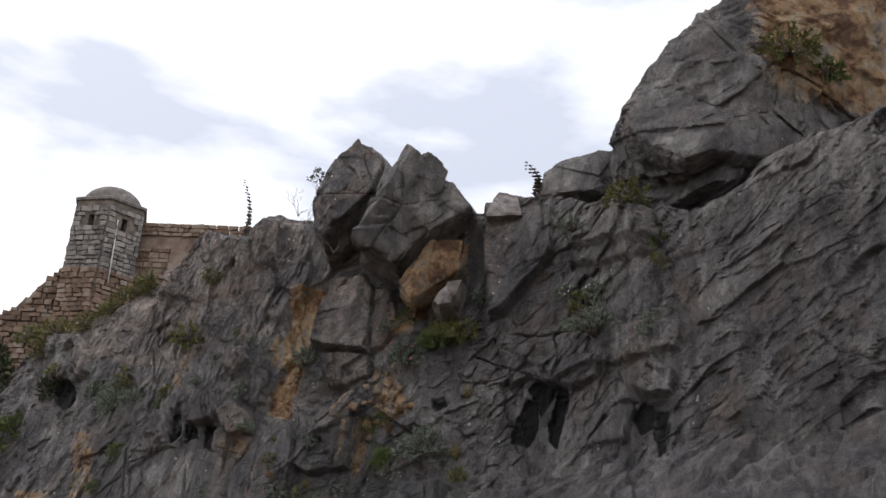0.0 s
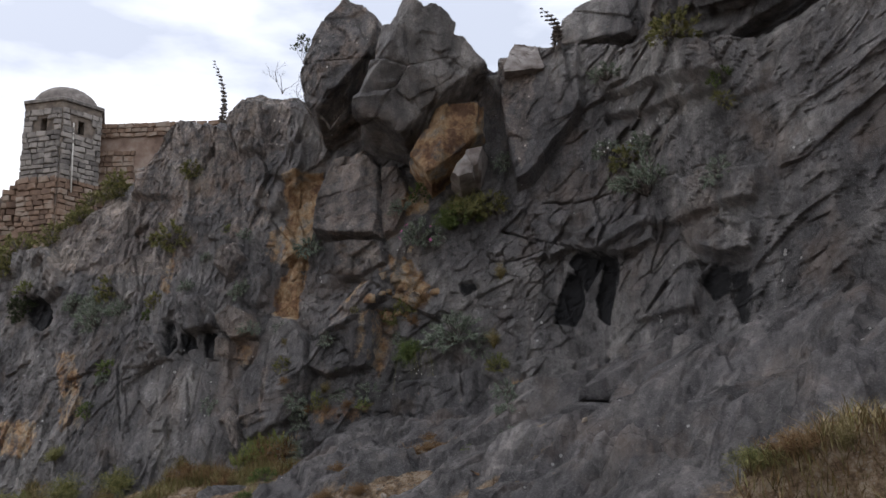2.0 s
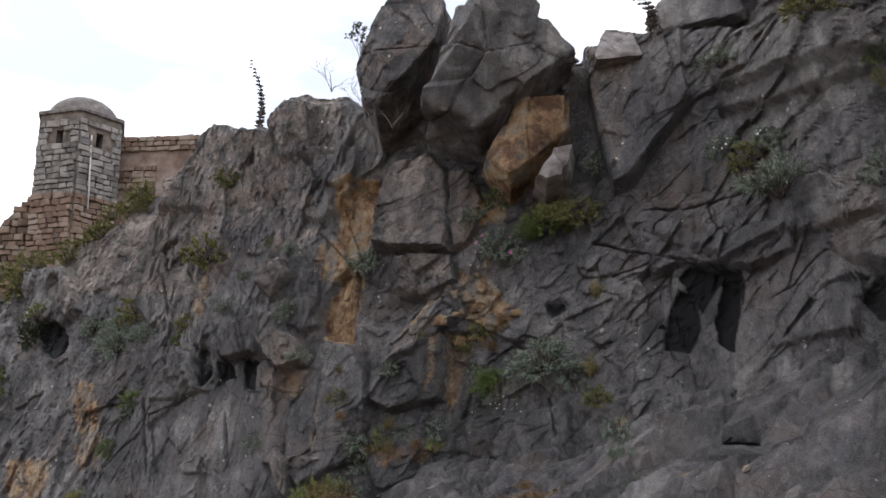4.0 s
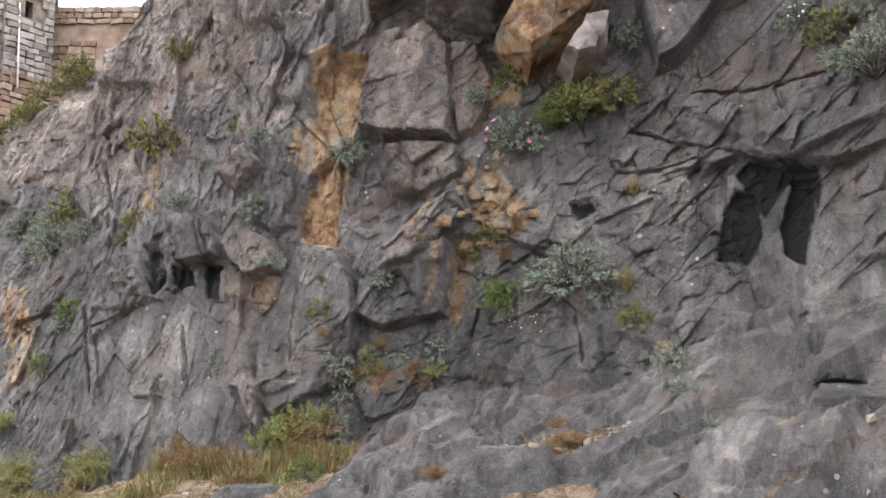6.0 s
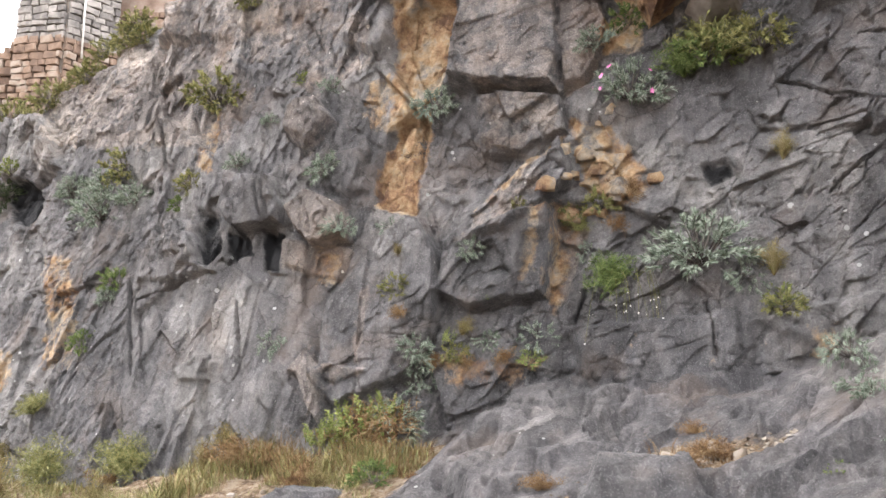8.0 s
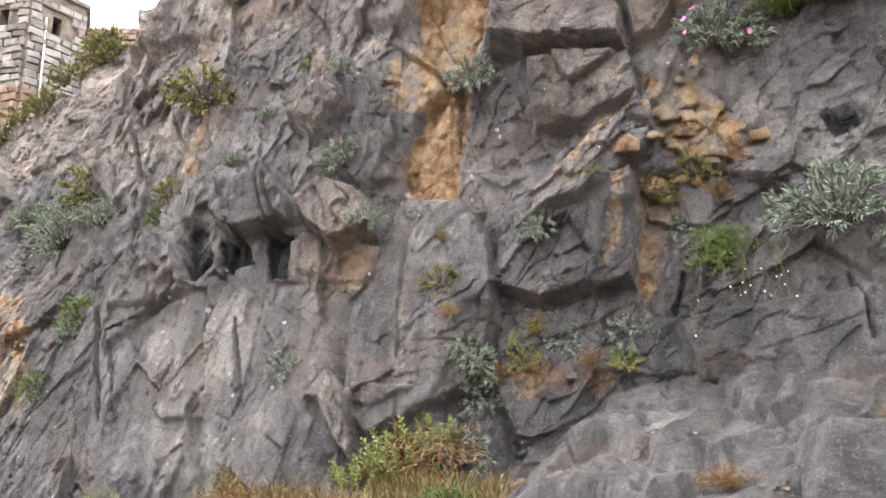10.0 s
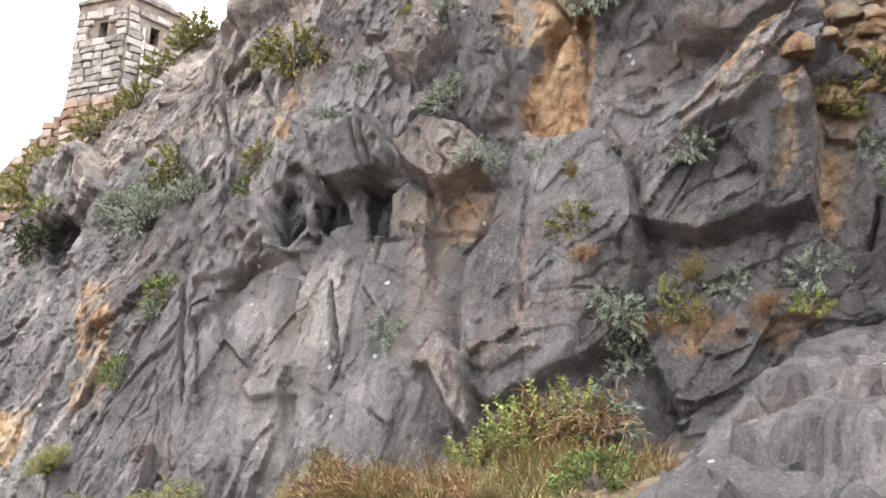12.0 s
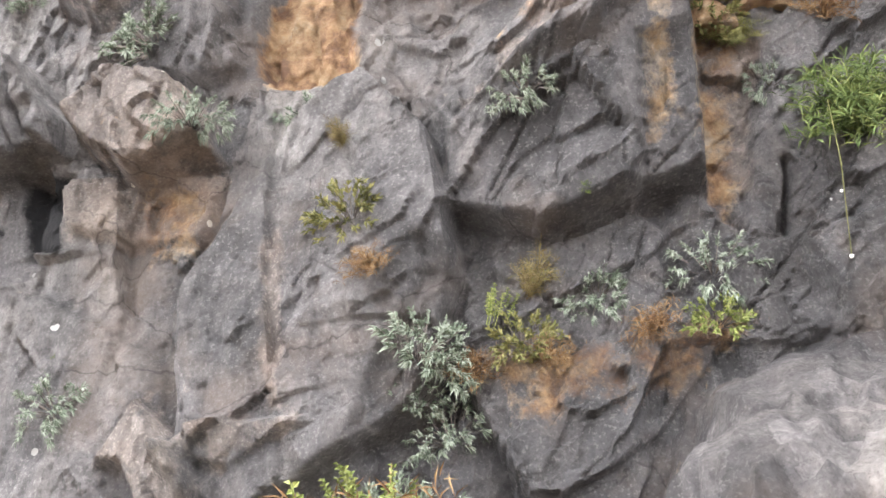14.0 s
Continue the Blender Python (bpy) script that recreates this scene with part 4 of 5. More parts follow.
overhang = hewn("boulder", (3.32, 13.3, 7.05), outline_planes((3.32, 7.05), [(3.75, 8.76), (2.85, 7.87), (2.21, 7.22), (1.84, 6.66), (1.88, 6.34), (2.04, 5.97), (2.37, 5.61), (2.9, 5.62), (3.86, 5.95), (5.27, 6.72), (5.82, 8.5), (5.04, 9.34)], 0.65, 1.4), ROCK, 80, 1.3, 5, lambda x, y, z: 0.7 * smooth((x - 2.9) / 0.6) * smooth((z - 6.2) / 0.5))
tagged(overhang, "huge rounded grey boulder overhanging the cliff's crest", "boulder")
back_slab = hewn("boulder", (1.7, 15.0, 6.57), outline_planes((1.7, 6.57), [(0.88, 6.34), (0.96, 6.71), (1.19, 6.84), (1.96, 6.93), (2.39, 6.9), (2.46, 6.18), (2.09, 6.09)], 0.4, 0.8), ROCK, 44, 0.6, 7)
tagged(back_slab, "low grey limestone slab lying behind the crest", "boulder")
crest_stone = hewn("boulder", (0.48, 14.8, 6.22), [(1, 0, 0.2, 0.15), (-1, 0, 0.3, 0.13), (0, -1, 0.4, 0.15), (0, 1, 0, 0.3), (0.2, -0.2, 1, 0.09), (0, 0, -1, 0.3)], PALE_STONE, 18, 0.6, 9)
tagged(crest_stone, "small pale stone resting on the crest", "stone")
ochre_block = hewn("boulder", (-0.39, 14.8, 5.26), outline_planes((-0.39, 5.26), [(-0.8, 5.14), (-0.47, 5.64), (-0.04, 5.67), (-0.04, 5.31), (-0.35, 5.0), (-0.61, 4.8)], 0.22, 0.6), ROCK, 40, 0.8, 11, lambda x, y, z: 0.62 + 0 * x)
tagged(ochre_block, "rough ochre-brown rock wedged under the dark crag", "rock")
wedged = hewn("stone", (-0.19, 14.62, 4.89), outline_planes((-0.19, 4.89), [(-0.36, 4.8), (-0.18, 5.06), (-0.01, 5.09), (-0.12, 4.77), (-0.28, 4.72)], 0.12, 0.5), PALE_STONE, 20, 0.7, 12)
tagged(wedged, "pale pinkish stone wedged beside the ochre rock", "stone")

gx, gy = -2.97, 13.7
loose = hewn("stone", (gx, gy, on_ground(gx, gy) + 0.06), [(1, 0, 0.4, 0.17), (-1, 0, 0.7, 0.18), (0, -1, 0.3, 0.12), (0, 1, 0.2, 0.14), (-0.25, -0.3, 1, 0.09), (0.45, 0.1, 1, 0.1), (0, 0, -1, 0.14), (0.1, -1, -0.8, 0.14)], PALE_STONE, 30, 0.6, 14)
tagged(loose, "pale pinkish-white limestone block lying on dry soil", "stone")
nub = hewn("stone", (-0.91, 13.32, on_ground(-0.91, 13.32) + 0.05), [(1, 0, 0.3, 0.24), (-1, 0, 0.4, 0.22), (0, -1, 0.4, 0.16), (0, 1, 0, 0.2), (0, 0, 1, 0.16), (0, 0, -1, 0.2)], ROCK, 22, 0.5, 15)
tagged(nub, "low rounded grey rock on stony soil", "stone")


def loose_stones(spots, mat, label, group, seed):
    """Separate small stones of broken shapes, one at each place."""
    r = random.Random(seed)
    for p, size in spots:
        planes = [(r.uniform(-0.3, 0.3) + dx, r.uniform(-0.3, 0.3) + dy, r.uniform(-0.3, 0.3) + dz, size * r.uniform(0.55, 1.0) * k) for dx, dy, dz, k in ((1, 0, 0, 1), (-1, 0, 0, 1), (0, 1, 0, 0.9), (0, -1, 0, 0.9), (0, 0, 1, 0.7), (0, 0, -1, 0.7), (0.7, -0.7, 0.5, 0.9), (-0.7, -0.6, 0.6, 0.9))]
        ob = hewn("stone", tuple(p), planes, mat, 7, min(size * 3, 0.5), r.randint(1, 90), (lambda x, y, z: 0.6 + 0 * x) if mat == ROCK else None)
        tagged(ob, label, "stone", group)


r = random.Random(31)
gully = []
for _ in range(26):
    gxx, gzz = -0.88 + r.gauss(0, 0.13), 3.75 + r.gauss(0, 0.2)
    p, n = on_cliff(gxx + 0.05 * (gzz - 3.8), gzz)
    gully.append((p, r.uniform(0.035, 0.085)))
loose_stones(gully, ROCK, "rough ochre stone lodged in the gully", "stones in the gully", 3)
floor_stones = []
for cx, cy, rx, ry, count, a, b in ((-1.1, 12.95, 0.5, 0.3, 7, 0.015, 0.035), (-0.56, 13.65, 0.3, 0.15, 9, 0.03, 0.07), (-3.4, 14.3, 0.9, 0.5, 10, 0.02, 0.05), (0.4, 12.6, 0.9, 0.5, 3, 0.02, 0.03)):
    for _ in range(count):
        x, y = cx + rx * r.uniform(-1, 1), cy + ry * r.uniform(-1, 1)
        size = r.uniform(a, b)
        floor_stones.append((Vector((x, y, on_ground(x, y) + size * 0.3)), size))
loose_stones(floor_stones, GRAVEL, "small pale limestone fragment lying on the ground", "fragments on the ground", 4)
for x, y, w, d, seed in ((-3.5, 14.2, 0.35, 0.1, 22), (-2.6, 14.35, 0.2, 0.08, 23)):
    slab = hewn("rock_slab", (x, y, on_ground(x, y) + 0.0), [(1, 0, 0.4, w), (-1, 0.2, 0.5, w), (0.2, -1, 0.5, d), (0, 1, 0.3, d * 1.2), (0.05, -0.12, 1, 0.07), (0, 0, -1, 0.15)], ROCK, 20, 0.45, seed)
    tagged(slab, "low flat limestone slab half sunk in dry soil", "rock", "slabs in the soil")
for x, y, w, d, seed in ((0.5, 13.4, 0.26, 0.12, 31), (0.9, 12.9, 0.24, 0.1, 32), (-0.2, 12.9, 0.26, 0.12, 33), (0.2, 13.7, 0.22, 0.1, 34), (1.2, 13.4, 0.24, 0.12, 37), (0.0, 12.2, 0.26, 0.12, 38), (1.5, 12.6, 0.24, 0.12, 41)):
    tip = on_ground(x + 0.2, y) - on_ground(x - 0.2, y)
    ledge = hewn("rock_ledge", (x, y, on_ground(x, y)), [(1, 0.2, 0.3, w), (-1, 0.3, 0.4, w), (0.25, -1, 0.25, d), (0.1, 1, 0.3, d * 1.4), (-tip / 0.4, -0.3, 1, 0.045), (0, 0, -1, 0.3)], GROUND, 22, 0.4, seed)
    for k in ("soil", "ochre", "pale", "black"):
        attribute(ledge, k, np.zeros(len(ledge.data.vertices)))
    tagged(ledge, "low broken ledge of grey limestone on the slab", "rock", "ledges on the slab")


# ---- the old watchtower ----
def thing(name, x, y, z, label, category, group=""):
    e = new(name)
    e.location = (x, y, z)
    return tagged(e, label, category, group)


def rough_box(seed):
    """A hewn block one unit wide and high, its face bulging and its edges worn."""
    r = random.Random(seed)
    v, f = [], []
    for y, k in ((0.5, 1.0), (-0.32, 1.0), (-0.5, 0.8)):
        for sx, sz in ((-1, -1), (1, -1), (1, 1), (-1, 1)):
            v.append((sx * 0.5 * k + r.uniform(-0.06, 0.06), y + r.uniform(-0.05, 0.05), sz * 0.5 * k + r.uniform(-0.07, 0.07)))
    for a in (0, 4):
        for i in range(4):
            j = (i + 1) % 4
            f.append([a + i, a + j, a + 4 + j, a + 4 + i])
    f.append([8, 9, 10, 11])
    return v, f


def block_meshes(mat, tag):
    out = []
    for k in range(7):
        v, f = rough_box(k * 13 + 5)
        me = bpy.data.meshes.new(tag)
        me.from_pydata(v, [], f)
        me.materials.append(mat)
        out.append(me)
    return out


BLOCKS, BASE_BLOCKS = block_meshes(WALL_STONE, "stone"), block_meshes(BASE_STONE, "stone")


def lay_courses(parent, origin, along, normal, length, z0, z1, meshes, rng, row=(0.09, 0.15), wide=(0.12, 0.3), gaps=(), top=None, proud=0.03):
    """Rubble courses on an upright face, each stone an object; gaps are openings (from, to, low, high)."""
    z, turn = z0, Matrix((along, -normal, Vector((0, 0, 1)))).transposed().to_4x4()
    while z < z1:
        h = rng.uniform(*row)
        s = rng.uniform(-0.08, 0.0)
        while s < length - 0.03:
            w = rng.uniform(*wide)
            a, b = max(s, 0.0), min(s + w, length)
            s += w
            if b - a < 0.05 or any(b > g[0] and a < g[1] and z + h > g[2] and z < g[3] for g in gaps):
                continue
            if top and z + h > top((a + b) / 2):
                continue
            ob = new("stone", rng.choice(meshes))
            c = origin + along * ((a + b) / 2) + normal * rng.uniform(0, proud) + Vector((0, 0, z + h / 2))
            tip = Matrix.Rotation(rng.uniform(-0.13, 0.13), 4, "Y")
            ob.matrix_basis = Matrix.Translation(c) @ turn @ tip @ Matrix.Diagonal(((b - a) * rng.uniform(0.84, 1.0), 0.1, h * rng.uniform(0.8, 1.0), 1))
            ob.parent = parent
        z += h


def pierced_face(origin, along, normal, length, z0, z1, hole, deep=0.22):
    """One upright face with a window through it: its four strips and the opening's cheeks."""
    a0, a1, h0, h1 = hole
    v, f = [], []

    def quad(*pts):
        f.append(list(range(len(v), len(v) + 4)))
        for s, d, z in pts:
            v.append(tuple(origin + along * s - normal * d + Vector((0, 0, z))))

    for s0, s1, b, t in ((0, length, z0, h0), (0, length, h1, z1), (0, a0, h0, h1), (a1, length, h0, h1)):
        quad((s0, 0, b), (s1, 0, b), (s1, 0, t), (s0, 0, t))
    quad((a0, 0, h0), (a0, deep, h0), (a0, deep, h1), (a0, 0, h1))
    quad((a1, deep, h0), (a1, 0, h0), (a1, 0, h1), (a1, deep, h1))
    quad((a0, 0, h0), (a1, 0, h0), (a1, deep, h0), (a0, deep, h0))
    quad((a0, deep, h1), (a1, deep, h1), (a1, 0, h1), (a0, 0, h1))
    return v, f


FORT = 0.9
TX, TY, TR = -8.64, 21.67, 0.88
tower = thing("watchtower", TX, TY, 6.43, "hexagonal rubble-stone watchtower with a domed roof and small windows", "tower")
rng = random.Random(4)
corner = [Vector((TR * math.sin(radians(60 * k)), -TR * math.cos(radians(60 * k)), 0)) for k in range(6)]
for k in range(6):
    p, q = corner[k], corner[(k + 1) % 6]
    along = (q - p).normalized()
    normal = Vector((along.y, -along.x, 0))
    length = (q - p).length
    front = k in (0, 5)
    hole = (0.36, 0.5, 2.3, 2.6) if k == 0 else (0.38, 0.53, 2.3, 2.6)
    v, f = pierced_face(p, along, normal, length, -1.5, 3.0, hole)
    wall = mesh_object("wall", v, f, MORTAR, tower, False)
    if front:
        lay_courses(wall, p, along, normal, length, 1.2, 2.28, BLOCKS, rng, gaps=(hole,), proud=0.03)
        lay_courses(wall, p, along, normal, length, 2.28, 2.7, BLOCKS, rng, (0.1, 0.17), (0.14, 0.3), gaps=((hole[0] - 0.02, hole[1] + 0.02, 2.28, 2.62),), proud=0.012)
        lay_courses(wall, p, along, normal, length, -0.3, 1.2, BASE_BLOCKS, rng, proud=0.05)
        # near-black plate set back in the opening, painted as the shade indoors
        d = [p + along * s - normal * 0.2 + Vector((0, 0, z)) for s, z in ((hole[0], hole[2]), (hole[1], hole[2]), (hole[1], hole[3]), (hole[0], hole[3]))]
        mesh_object("window", [tuple(c) for c in d], [[0, 1, 2, 3]], DARK, wall, False, "near-black plate painted as the shade inside a small unglazed window")


def ring_solid(profile, sides, twist=0.0, rough=0.0, seed=0):
    """A turned solid from (radius, height) pairs."""
    r = random.Random(seed)
    v, f = [], []
    for rad, z in profile:
        for k in range(sides):
            a = 2 * math.pi * (k + twist) / sides
            j = 1 + r.uniform(-rough, rough)
            v.append((rad * j * math.sin(a), -rad * j * math.cos(a), z + r.uniform(-rough, rough) * 0.5))
    for i in range(len(profile) - 1):
        for k in range(sides):
            f.append([i * sides + k, i * sides + (k + 1) % sides, (i + 1) * sides + (k + 1) % sides, (i + 1) * sides + k])
    f.append(list(range((len(profile) - 1) * sides, len(profile) * sides)))
    return v, f


v, f = ring_solid([(TR, 2.96), (TR * 1.06, 2.97), (TR * 1.07, 3.03), (TR * 0.99, 3.07), (TR * 0.8, 3.1)], 6)
mesh_object("cornice", v, f, WALL_STONE, tower, False, "thin projecting stone cornice")
v, f = ring_solid([(0.7 * math.cos(radians(a)), 3.06 + 0.52 * math.sin(radians(a))) for a in range(0, 90, 8)] + [(0.02, 3.585)], 40, 0, 0.012, 3)
mesh_object("dome", v, f, DOME, tower, True, "low grey plastered dome")
tower.rotation_euler, tower.scale = (0, 0, radians(25)), (FORT, FORT, FORT)
foot = tower.location + Matrix.Rotation(radians(25), 3, "Z") @ (corner[0].lerp(corner[1], 0.34) * 1.06 * FORT)
pole = thing("pole", foot.x, foot.y, 7.45, "thin bleached pole leaning against the tower wall", "pole")
v, f = [], []
for i, (x, y, z) in enumerate(((0.05, -0.1, -0.2), (-0.05, 0.0, 1.25))):
    for k in range(6):
        v.append((x + 0.016 * math.cos(k * math.pi / 3), y + 0.016 * math.sin(k * math.pi / 3), z))
f = [[k, (k + 1) % 6, 6 + (k + 1) % 6, 6 + k] for k in range(6)] + [[5, 4, 3, 2, 1, 0], [6, 7, 8, 9, 10, 11]]
mesh_object("shaft", v, f, POLE, pole, True)


def sloping_wall(name, stops, y0, y1, thick, low, mat, label):
    """A long wall whose top follows (x, z) stops, broken along its head."""
    t = thing(name, stops[0][0], y0, low, label, "wall")
    n = 70
    xs = np.linspace(stops[0][0], stops[-1][0], n)
    zs = np.interp(xs, [s[0] for s in stops], [s[1] for s in stops])
    r = random.Random(len(stops))
    v = []
    for i, (x, z) in enumerate(zip(xs, zs)):
        y = y0 + (y1 - y0) * i / (n - 1)
        j = r.uniform(-0.05, 0.05)
        for dy, zz in ((0, low), (0, z + j), (thick, z + j + r.uniform(-0.03, 0.03)), (thick, low)):
            v.append((x - stops[0][0], y - y0 + dy, zz - low))
    f = [[a * 4 + k, a * 4 + k + 1, a * 4 + 5 + k, a * 4 + 4 + k] for a in range(n - 1) for k in range(3)]
    f += [[0, 3, 2, 1], [(n - 1) * 4 + k for k in range(4)]]
    face = mesh_object("masonry", v, f, mat, t, False)
    return t, face


def draw_near(ob):
    """Scales a wall of the fort with the tower, about the mouth of the valley."""
    mouth = Vector((-0.22, 6.42, 1.71))
    ob.location = mouth + FORT * (ob.location - mouth)
    ob.scale = (FORT, FORT, FORT)


curtain, face = sloping_wall("curtain_wall", [(-8.85, 9.66), (-8.1, 9.6), (-7.4, 9.58), (-4.3, 9.5)], 23.6, 24.0, 0.6, 5.9, RENDERED, "worn reddish plastered fortress wall beside the watchtower")
lay_courses(face, Vector((0, 0, 0)), Vector((1, 0.09, 0)).normalized(), Vector((0.09, -1, 0)).normalized(), 4.2, 3.52, 3.74, BASE_BLOCKS, rng, (0.1, 0.13), (0.12, 0.32), proud=0.02)
lay_courses(face, Vector((0, 0, 0)), Vector((1, 0.09, 0)).normalized(), Vector((0.09, -1, 0)).normalized(), 0.8, 1.2, 3.1, BASE_BLOCKS, rng, (0.1, 0.16), (0.14, 0.3), gaps=((0.2, 0.6, 1.8, 2.6),), proud=0.0)
bastion, face = sloping_wall("bastion_wall", [(-13.9, 4.35), (-13.36, 4.97), (-12.15, 6.36), (-11.41, 7.18), (-10.54, 8.17), (-10.2, 8.55), (-10.05, 8.85), (-9.9, 8.88)], 22.4, 23.2, 0.8, 1.5, MORTAR, "sloping reddish rubble wall stepping down beside the watchtower")
bs = [(-13.9, 4.35), (-13.36, 4.97), (-12.15, 6.36), (-11.41, 7.18), (-10.54, 8.17), (-10.2, 8.55), (-10.05, 8.85), (-9.9, 8.88)]
head = lambda s: float(np.interp(s - 13.9, [p[0] for p in bs], [p[1] for p in bs])) - 1.5 - 0.1 + rng.uniform(-0.06, 0.04)
lay_courses(face, Vector((0, 0, 0)), Vector((1, 0.17, 0)).normalized(), Vector((0.17, -1, 0)).normalized(), 4.1, 2.6, 7.4, BASE_BLOCKS, rng, (0.08, 0.15), (0.1, 0.28), top=head, proud=0.09)
draw_near(curtain)
draw_near(bastion)

# ---- plants ----
class Leaves:
    """Gathers pointed leaves and thin stems into one mesh each."""

    def __init__(self, seed):
        self.r = random.Random(seed)
        self.v, self.f, self.sv, self.sf = [], [], [], []

    def leaf(self, at, way, length, width, droop=0.0):
        r = self.r
        way = way.normalized()
        side = way.cross(Vector((r.uniform(-1, 1), r.uniform(-1, 1), r.uniform(0.4, 1.5)))).normalized()
        mid = at + way * length * 0.5
        tip = at + way * length + Vector((0, 0, -droop * length))
        lift = side.cross(way) * width * 0.35
        k = len(self.v)
        self.v += [tuple(at), tuple(mid + side * width / 2 + lift), tuple(tip), tuple(mid - side * width / 2 + lift), tuple(mid - lift * 0.3)]
        self.f += [[k, k + 4, k + 1], [k + 4, k + 2, k + 1], [k, k + 3, k + 4], [k + 4, k + 3, k + 2]]

    def stem(self, points, thick, thin):
        k0, n = len(self.sv), len(points)
        for i, p in enumerate(points):
            rad = thick + (thin - thick) * i / max(n - 1, 1)
            for a in (0, 2.1, 4.2):
                self.sv.append((p.x + rad * math.cos(a), p.y + rad * math.sin(a), p.z + 0.3 * rad * math.sin(a * 2)))
        for i in range(n - 1):
            for k in range(3):
                a, b = k0 + 3 * i + k, k0 + 3 * i + (k + 1) % 3
                self.sf.append([a, b, b + 3, a + 3])

    def plant(self, name, leaf_mat, stem_mat, label, category="plant"):
        t = thing(name, 0, 0, 0, label, category)
        if self.sf:
            tagged(mesh_object("stem", self.sv, self.sf, stem_mat, t, True), kind="stuff")
        if self.f:
            tagged(mesh_object("foliage", self.v, self.f, leaf_mat, t, False), kind="stuff")
        return t


def ball_way(r, low=-0.3):
    while True:
        v = Vector((r.uniform(-1, 1), r.uniform(-1, 1), r.uniform(low, 1)))
        if 0.05 < v.length < 1:
            return v


def tufted(name, seed, shoots, per, length, width, leaf_mat, label, flat=0.8, spread=1.0, droop=0.2, low=-0.2, stem_mat=None, jitter=0.6):
    """A plant one unit in radius: shoots from a root, each ending in a tuft of leaves."""
    g = Leaves(seed)
    r = g.r
    for _ in range(shoots):
        w = ball_way(r, low)
        end = Vector((w.x * spread, w.y * spread, w.z * flat + 0.15))
        bend = Vector((end.x * 0.55, end.y * 0.55, end.z * 0.35 + 0.1))
        g.stem([Vector((0, 0, -0.05)), bend, end], 0.018, 0.007)
        out = (end - bend).normalized()
        for i in range(per):
            back = r.uniform(0, 0.55)
            at = end.lerp(bend, back)
            way = out * 0.7 + Vector((r.uniform(-1, 1), r.uniform(-1, 1), r.uniform(-0.8, 1))) * jitter
            g.leaf(at, way, length * r.uniform(0.6, 1.25), width * r.uniform(0.7, 1.3), droop * r.uniform(0, 2))
    return g.plant(name, leaf_mat, stem_mat or TWIG, label)


def feathery(name, seed, strands, leaf_mat, label, rise=0.9, wide=0.8, fine=0.1):
    """A fennel-like clump: arching strands set with threads."""
    g = Leaves(seed)
    r = g.r
    for _ in range(strands):
        a, k = r.uniform(0, 6.28), r.uniform(0.2, 1)
        end = Vector((math.cos(a) * wide * k, math.sin(a) * wide * k, rise * r.uniform(0.35, 1.1) * (1.15 - 0.5 * k)))
        mid = Vector((end.x * 0.4, end.y * 0.4, end.z * 0.75))
        g.stem([Vector((0, 0, -0.03)), mid, end], 0.01, 0.004)
        for i in range(16):
            t = r.uniform(0.2, 1)
            at = Vector((0, 0, 0)).lerp(mid, t * 2) if t < 0.5 else mid.lerp(end, t * 2 - 1)
            g.leaf(at, Vector((r.uniform(-1, 1), r.uniform(-1, 1), r.uniform(-0.2, 1.3))), r.uniform(0.12, 0.3), fine * 0.22, 0.2)
    return g.plant(name, leaf_mat, leaf_mat, label)


def upright(name, seed, stems, leaf_mat, label, rise=1.0):
    """Upright stems with whorls of small leaves up their length."""
    g = Leaves(seed)
    r = g.r
    for _ in range(stems):
        x, y = r.uniform(-0.55, 0.55), r.uniform(-0.4, 0.4)
        h = rise * r.uniform(0.5, 1.0)
        tip = Vector((x * 1.5 + r.uniform(-0.15, 0.15), y * 1.4, h))
        g.stem([Vector((x, y, -0.05)), Vector((x * 1.15, y * 1.1, h * 0.5)), tip], 0.014, 0.007)
        for i in range(26):
            t = 0.25 + 0.75 * i / 26
            at = Vector((x, y, 0)).lerp(tip, t)
            a = i * 2.4
            g.leaf(at, Vector((math.cos(a), math.sin(a), 0.5)), 0.13 * (1.15 - 0.5 * t), 0.055, 0.1)
    return g.plant(name, leaf_mat, leaf_mat, label)


def branching(name, seed, label, mat, spread=1.0, depth=4, leaves=None, first=3):
    """A bare shrub: forking, tapering twigs."""
    g = Leaves(seed)
    r = g.r

    def grow(at, way, length, rad, left):
        pts = [at]
        for _ in range(3):
            way = (way + Vector((r.uniform(-0.3, 0.3), r.uniform(-0.3, 0.3), r.uniform(-0.15, 0.25)))).normalized()
            pts.append(pts[-1] + way * length / 3)
        g.stem(pts, rad, rad * 0.6)
        if left == 0:
            if leaves:
                for _ in range(3):
                    g.leaf(pts[-1], Vector((r.uniform(-1, 1), r.uniform(-1, 1), r.uniform(-0.5, 1))), 0.09, 0.05)
            return
        for _ in range(r.choice((2, 2, 3))):
            turn = (way + Vector((r.uniform(-1, 1), r.uniform(-1, 1), r.uniform(-0.5, 0.7))) * 0.8 * spread).normalized()
            grow(pts[r.choice((2, 3))], turn, length * r.uniform(0.55, 0.85), rad * 0.6, left - 1)

    for _ in range(first):
        grow(Vector((0, 0, -0.03)), Vector((r.uniform(-0.8, 0.8), r.uniform(-0.5, 0.5), 1)), 0.42, 0.018, depth - 1)
    return g.plant(name, leaves or mat, mat, label)


